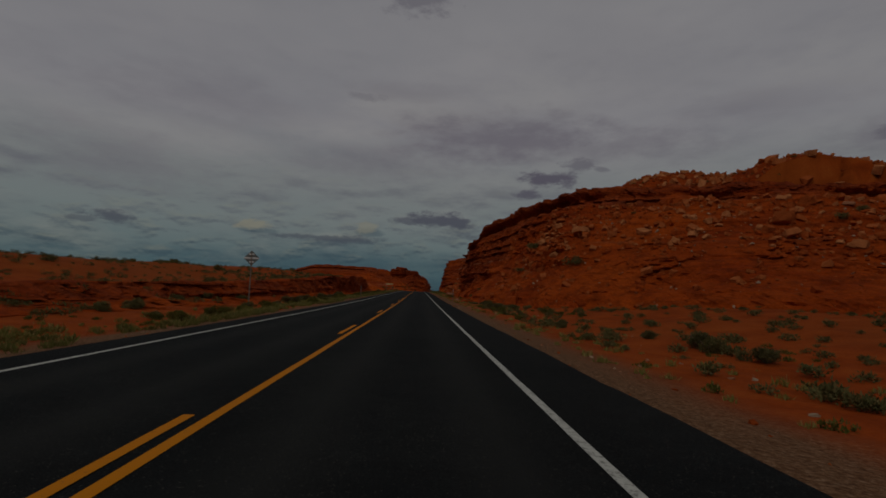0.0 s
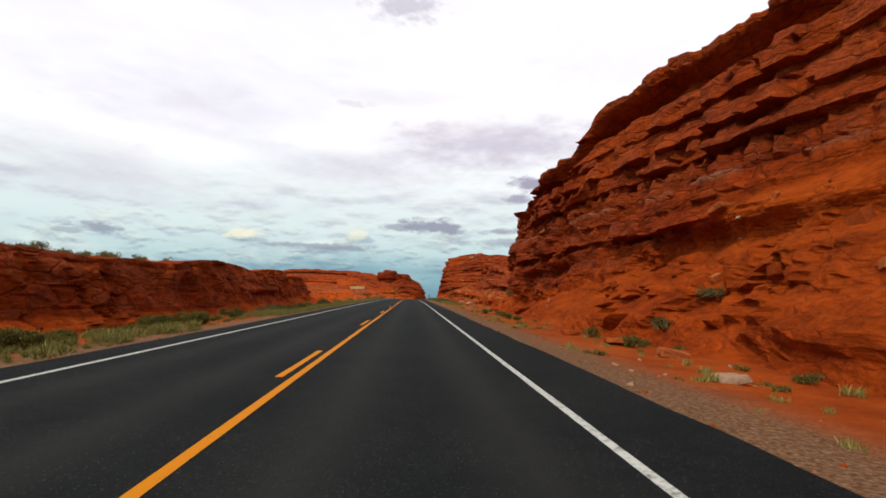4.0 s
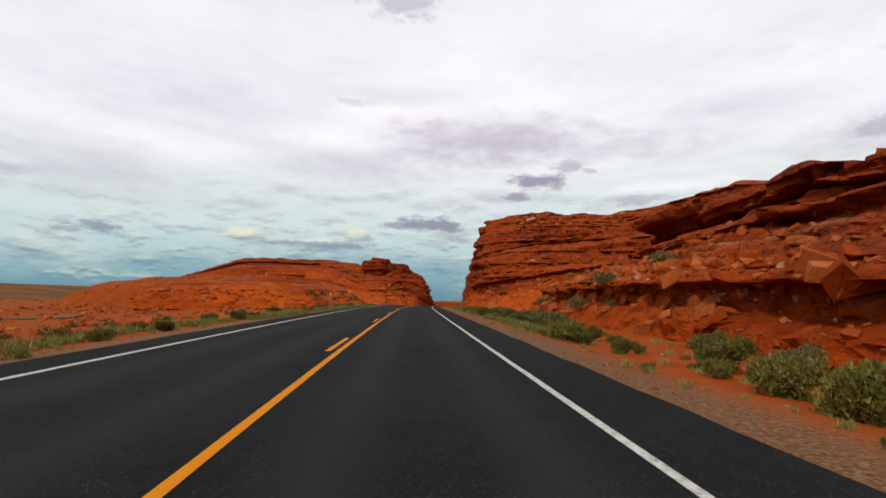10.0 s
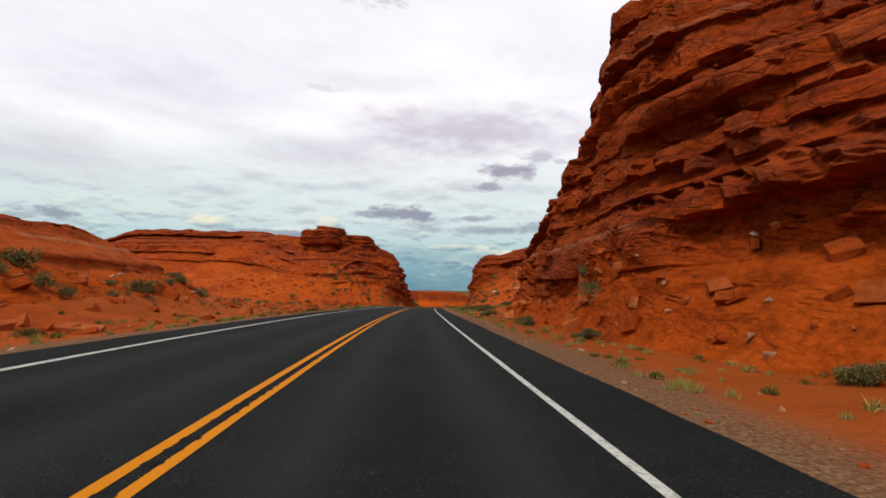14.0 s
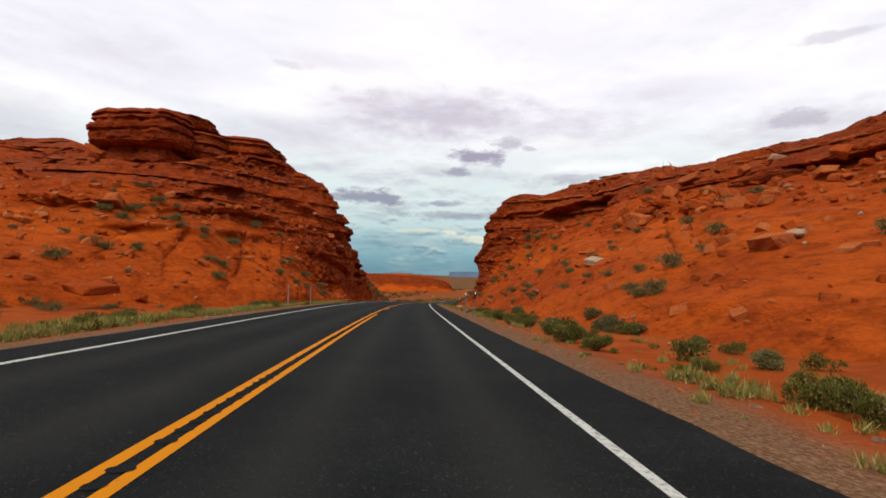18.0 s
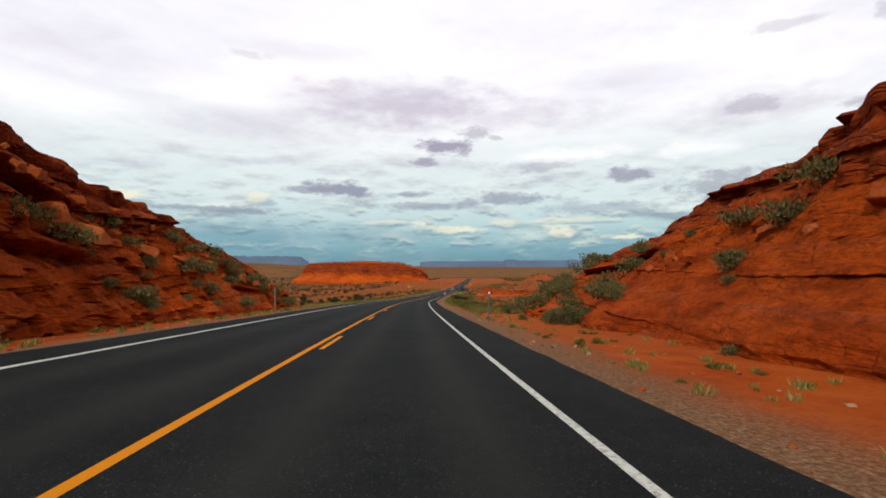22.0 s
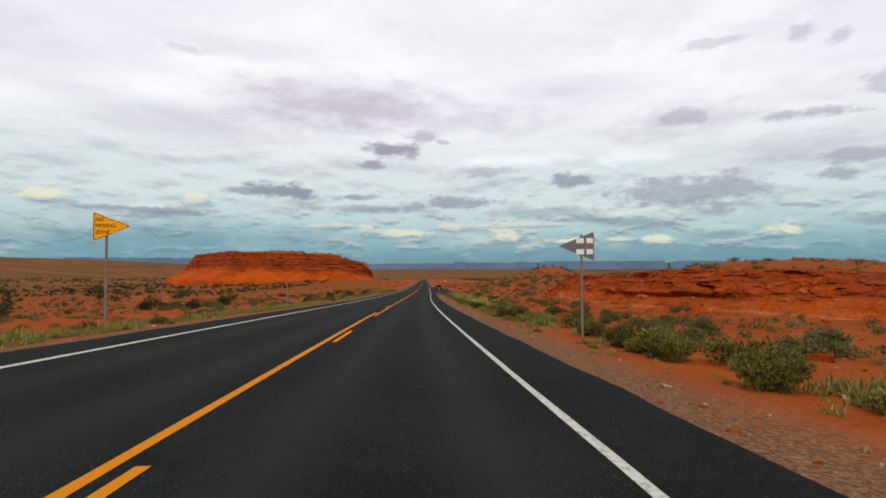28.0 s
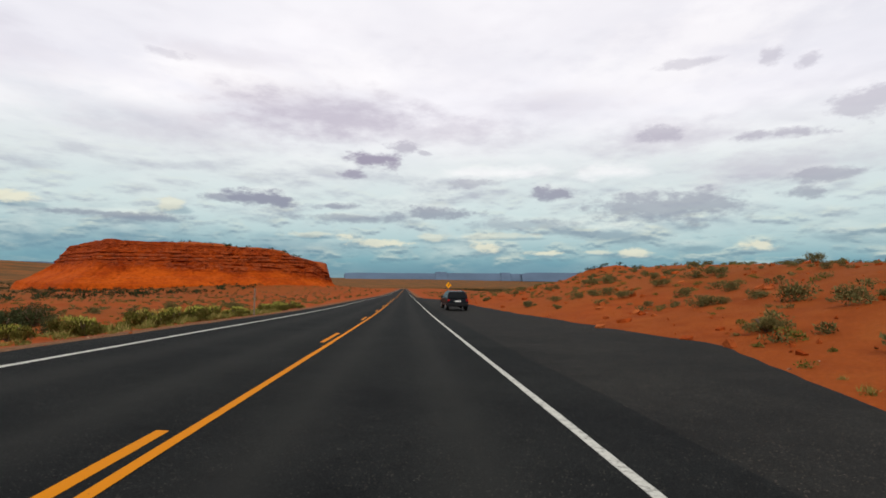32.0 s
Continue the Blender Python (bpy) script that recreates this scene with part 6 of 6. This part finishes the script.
def tread():
    e = thing("tyre_tread", "torn strip of black tyre tread lying on the verge", "debris", m=stand(26.6, -7.4, None, 70, 1, -.02))
    u = np.linspace(0, 1, 16)
    x, z = -.6 + 1.2 * u, .03 + .22 * np.maximum(0, u - .72) ** 1.2 * 4 + .02 * np.sin(u * 9)
    rows = []
    for w in (-.11, .11):
        for t in (0, .025):
            rows.append(np.stack([x, w + .03 * np.sin(u * 5), z + t], 1))
    v = np.vstack(rows)
    f = []
    for i in range(15):
        a, b2, c, d = i, i + 16, i + 32, i + 48
        f += [[a, a + 1, c + 1, c], [b2, d, d + 1, b2 + 1], [a, b2, b2 + 1, a + 1], [c, c + 1, d + 1, d]]
    mesh_object("tread_strip", v, f, BLACK, True, e)


tread()

# dirt track off to the side
ts = np.linspace(0, 1, 40)
tv = []
for t in ts:
    s, n = 165 + 80 * t, -74 + 44 * t - 12 * t * t
    for w in (-2.2, -1.1, 0, 1.1, 2.2):
        tv.append((s, n + w))
tv = np.array(tv)
track = mesh_object("dirt_track", at(tv[:, 0], tv[:, 1], ground_at(tv[:, 0], tv[:, 1]) + .12), grid_faces(40, 5), SOIL, True, gravel=np.ones(len(tv)), scrub=np.zeros(len(tv)))
tagged(track, "grey gravel side track across the red flat", "track", kind="structure")

# distant tableland, with the blue of aerial haze painted into its base colour
HAZY = make_plain("haze_blue_tableland", (0.085, 0.12, 0.17), .95, 0, .15, .004)
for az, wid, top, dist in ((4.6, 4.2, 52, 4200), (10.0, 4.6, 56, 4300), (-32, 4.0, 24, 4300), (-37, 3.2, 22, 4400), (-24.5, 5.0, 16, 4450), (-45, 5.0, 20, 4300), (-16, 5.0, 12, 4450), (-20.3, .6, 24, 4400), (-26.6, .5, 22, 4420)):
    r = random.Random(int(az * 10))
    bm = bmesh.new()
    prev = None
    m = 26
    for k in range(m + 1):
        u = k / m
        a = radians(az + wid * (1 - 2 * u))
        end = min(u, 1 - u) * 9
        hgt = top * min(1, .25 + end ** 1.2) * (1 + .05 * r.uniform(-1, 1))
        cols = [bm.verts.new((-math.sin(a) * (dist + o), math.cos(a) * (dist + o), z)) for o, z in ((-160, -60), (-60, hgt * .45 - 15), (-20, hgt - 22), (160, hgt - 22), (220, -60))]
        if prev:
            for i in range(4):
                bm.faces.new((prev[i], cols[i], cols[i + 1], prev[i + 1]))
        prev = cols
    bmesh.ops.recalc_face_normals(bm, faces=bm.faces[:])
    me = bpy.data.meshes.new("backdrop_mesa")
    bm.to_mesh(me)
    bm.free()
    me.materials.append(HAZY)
    tagged(new("backdrop_mesa", me), "far tableland on the horizon, painted in haze blue", "mesa", kind="structure")


# ---- parked car ----
CARP = make_plain("dark_car_paint", (0.012, 0.014, 0.017), .25, .2, .1)
GLASS = make_plain("dark_car_glass", (0.01, 0.012, 0.014), .08, 0, .05)
TYRE = make_plain("tyre_rubber", (0.014, 0.014, 0.014), .85)
RIM = make_plain("alloy_rim", (0.35, 0.36, 0.37), .35, .8)
LAMP = make_plain("red_tail_lamp", (0.30, 0.012, 0.01), .25)


def suv(s, n):
    e = thing("car", "dark parked sport utility vehicle standing on the pull-out", "car", m=stand(s, n, -.05, 3))
    bm = bmesh.new()
    half = .93
    prof = [(-2.3, .38), (-2.34, .75), (-2.30, 1.02), (-2.22, 1.08), (2.0, 1.02), (2.25, .9), (2.35, .6), (2.3, .36)]
    vs = [[bm.verts.new((w * half * (1 if z < 1.0 else .97), y, z)) for y, z in prof] for w in (-1, 1)]
    bm.faces.new(vs[0])
    bm.faces.new(vs[1][::-1])
    for i in range(len(prof)):
        j = (i + 1) % len(prof)
        bm.faces.new((vs[0][j], vs[0][i], vs[1][i], vs[1][j]))
    bmesh.ops.recalc_face_normals(bm, faces=bm.faces[:])
    bmesh.ops.bevel(bm, geom=bm.edges[:], offset=.06, segments=2, affect="EDGES")
    body = part("body", bm, CARP, e)
    bm = bmesh.new()
    prof = [(-2.22, 1.06, .90), (-2.02, 1.62, .72), (-1.75, 1.70, .68), (.1, 1.70, .68), (.35, 1.64, .70), (1.15, 1.06, .88)]
    vs = [[bm.verts.new((w * hw, y, z)) for y, z, hw in prof] for w in (-1, 1)]
    bm.faces.new(vs[0])
    bm.faces.new(vs[1][::-1])
    for i in range(len(prof)):
        j = (i + 1) % len(prof)
        bm.faces.new((vs[0][j], vs[0][i], vs[1][i], vs[1][j]))
    bmesh.ops.recalc_face_normals(bm, faces=bm.faces[:])
    bmesh.ops.bevel(bm, geom=bm.edges[:], offset=.05, segments=2, affect="EDGES")
    part("cabin", bm, CARP, e)

    def pane(pts, nm):
        bm = bmesh.new()
        f = bm.faces.new([bm.verts.new(p) for p in pts])
        g = bmesh.ops.extrude_face_region(bm, geom=[f])
        c = Vector((0, -.5, 1.2))
        f.normal_update()
        d = (f.calc_center_median() - c)
        d.normalize()
        bmesh.ops.translate(bm, vec=d * .012, verts=[v for v in g["geom"] if isinstance(v, bmesh.types.BMVert)])
        bmesh.ops.recalc_face_normals(bm, faces=bm.faces[:])
        part(nm, bm, GLASS, e)
    pane([(-.72, -2.205, 1.14), (.72, -2.205, 1.14), (.60, -2.055, 1.58), (-.60, -2.055, 1.58)], "rear_window")
    pane([(-.78, 1.06, 1.13), (.78, 1.06, 1.13), (.62, .44, 1.60), (-.62, .44, 1.60)], "windscreen")
    for w in (-1, 1):
        pane([(w * .895, -2.0, 1.14), (w * .895, -.75, 1.14), (w * .735, -.75, 1.60), (w * .735, -1.88, 1.58)], "side_window")
        pane([(w * .895, -.68, 1.14), (w * .895, .90, 1.14), (w * .735, .28, 1.60), (w * .735, -.68, 1.60)], "side_window")
        bm = bmesh.new()
        box(bm, w * .80 - .09, w * .80 + .09, -2.37, -2.28, .86, 1.04, .02)
        part("tail_lamp", bm, LAMP, e, "red tail lamp")
        bm = bmesh.new()
        box(bm, w * 1.0 - .09, w * 1.0 + .09, .72, .84, 1.05, 1.2, .03)
        part("mirror", bm, BLACK, e)
        bm = bmesh.new()
        tube(bm, .018, (w * .62, -1.7, 1.735), (w * .62, .05, 1.735), 6)
        part("roof_rail", bm, BLACK, e)
        for y in (-1.42, 1.42):
            bm = bmesh.new()
            tube(bm, .36, (w * .70, y, .36), (w * .95, y, .36), 24)
            wheel = part("tyre", bm, TYRE, e)
            bm = bmesh.new()
            tube(bm, .22, (w * .90, y, .36), (w * .957, y, .36), 16)
            part("rim", bm, RIM, wheel, "silver alloy rim")
    bm = bmesh.new()
    box(bm, -.90, .90, -2.42, -2.26, .42, .68, .05)
    part("rear_bumper", bm, BLACK, e)
    bm = bmesh.new()
    box(bm, -.26, .26, -2.375, -2.345, .80, .92, .006)
    part("number_plate", bm, REFLECT, e, "pale number plate")


suv(769.5, 6.5)
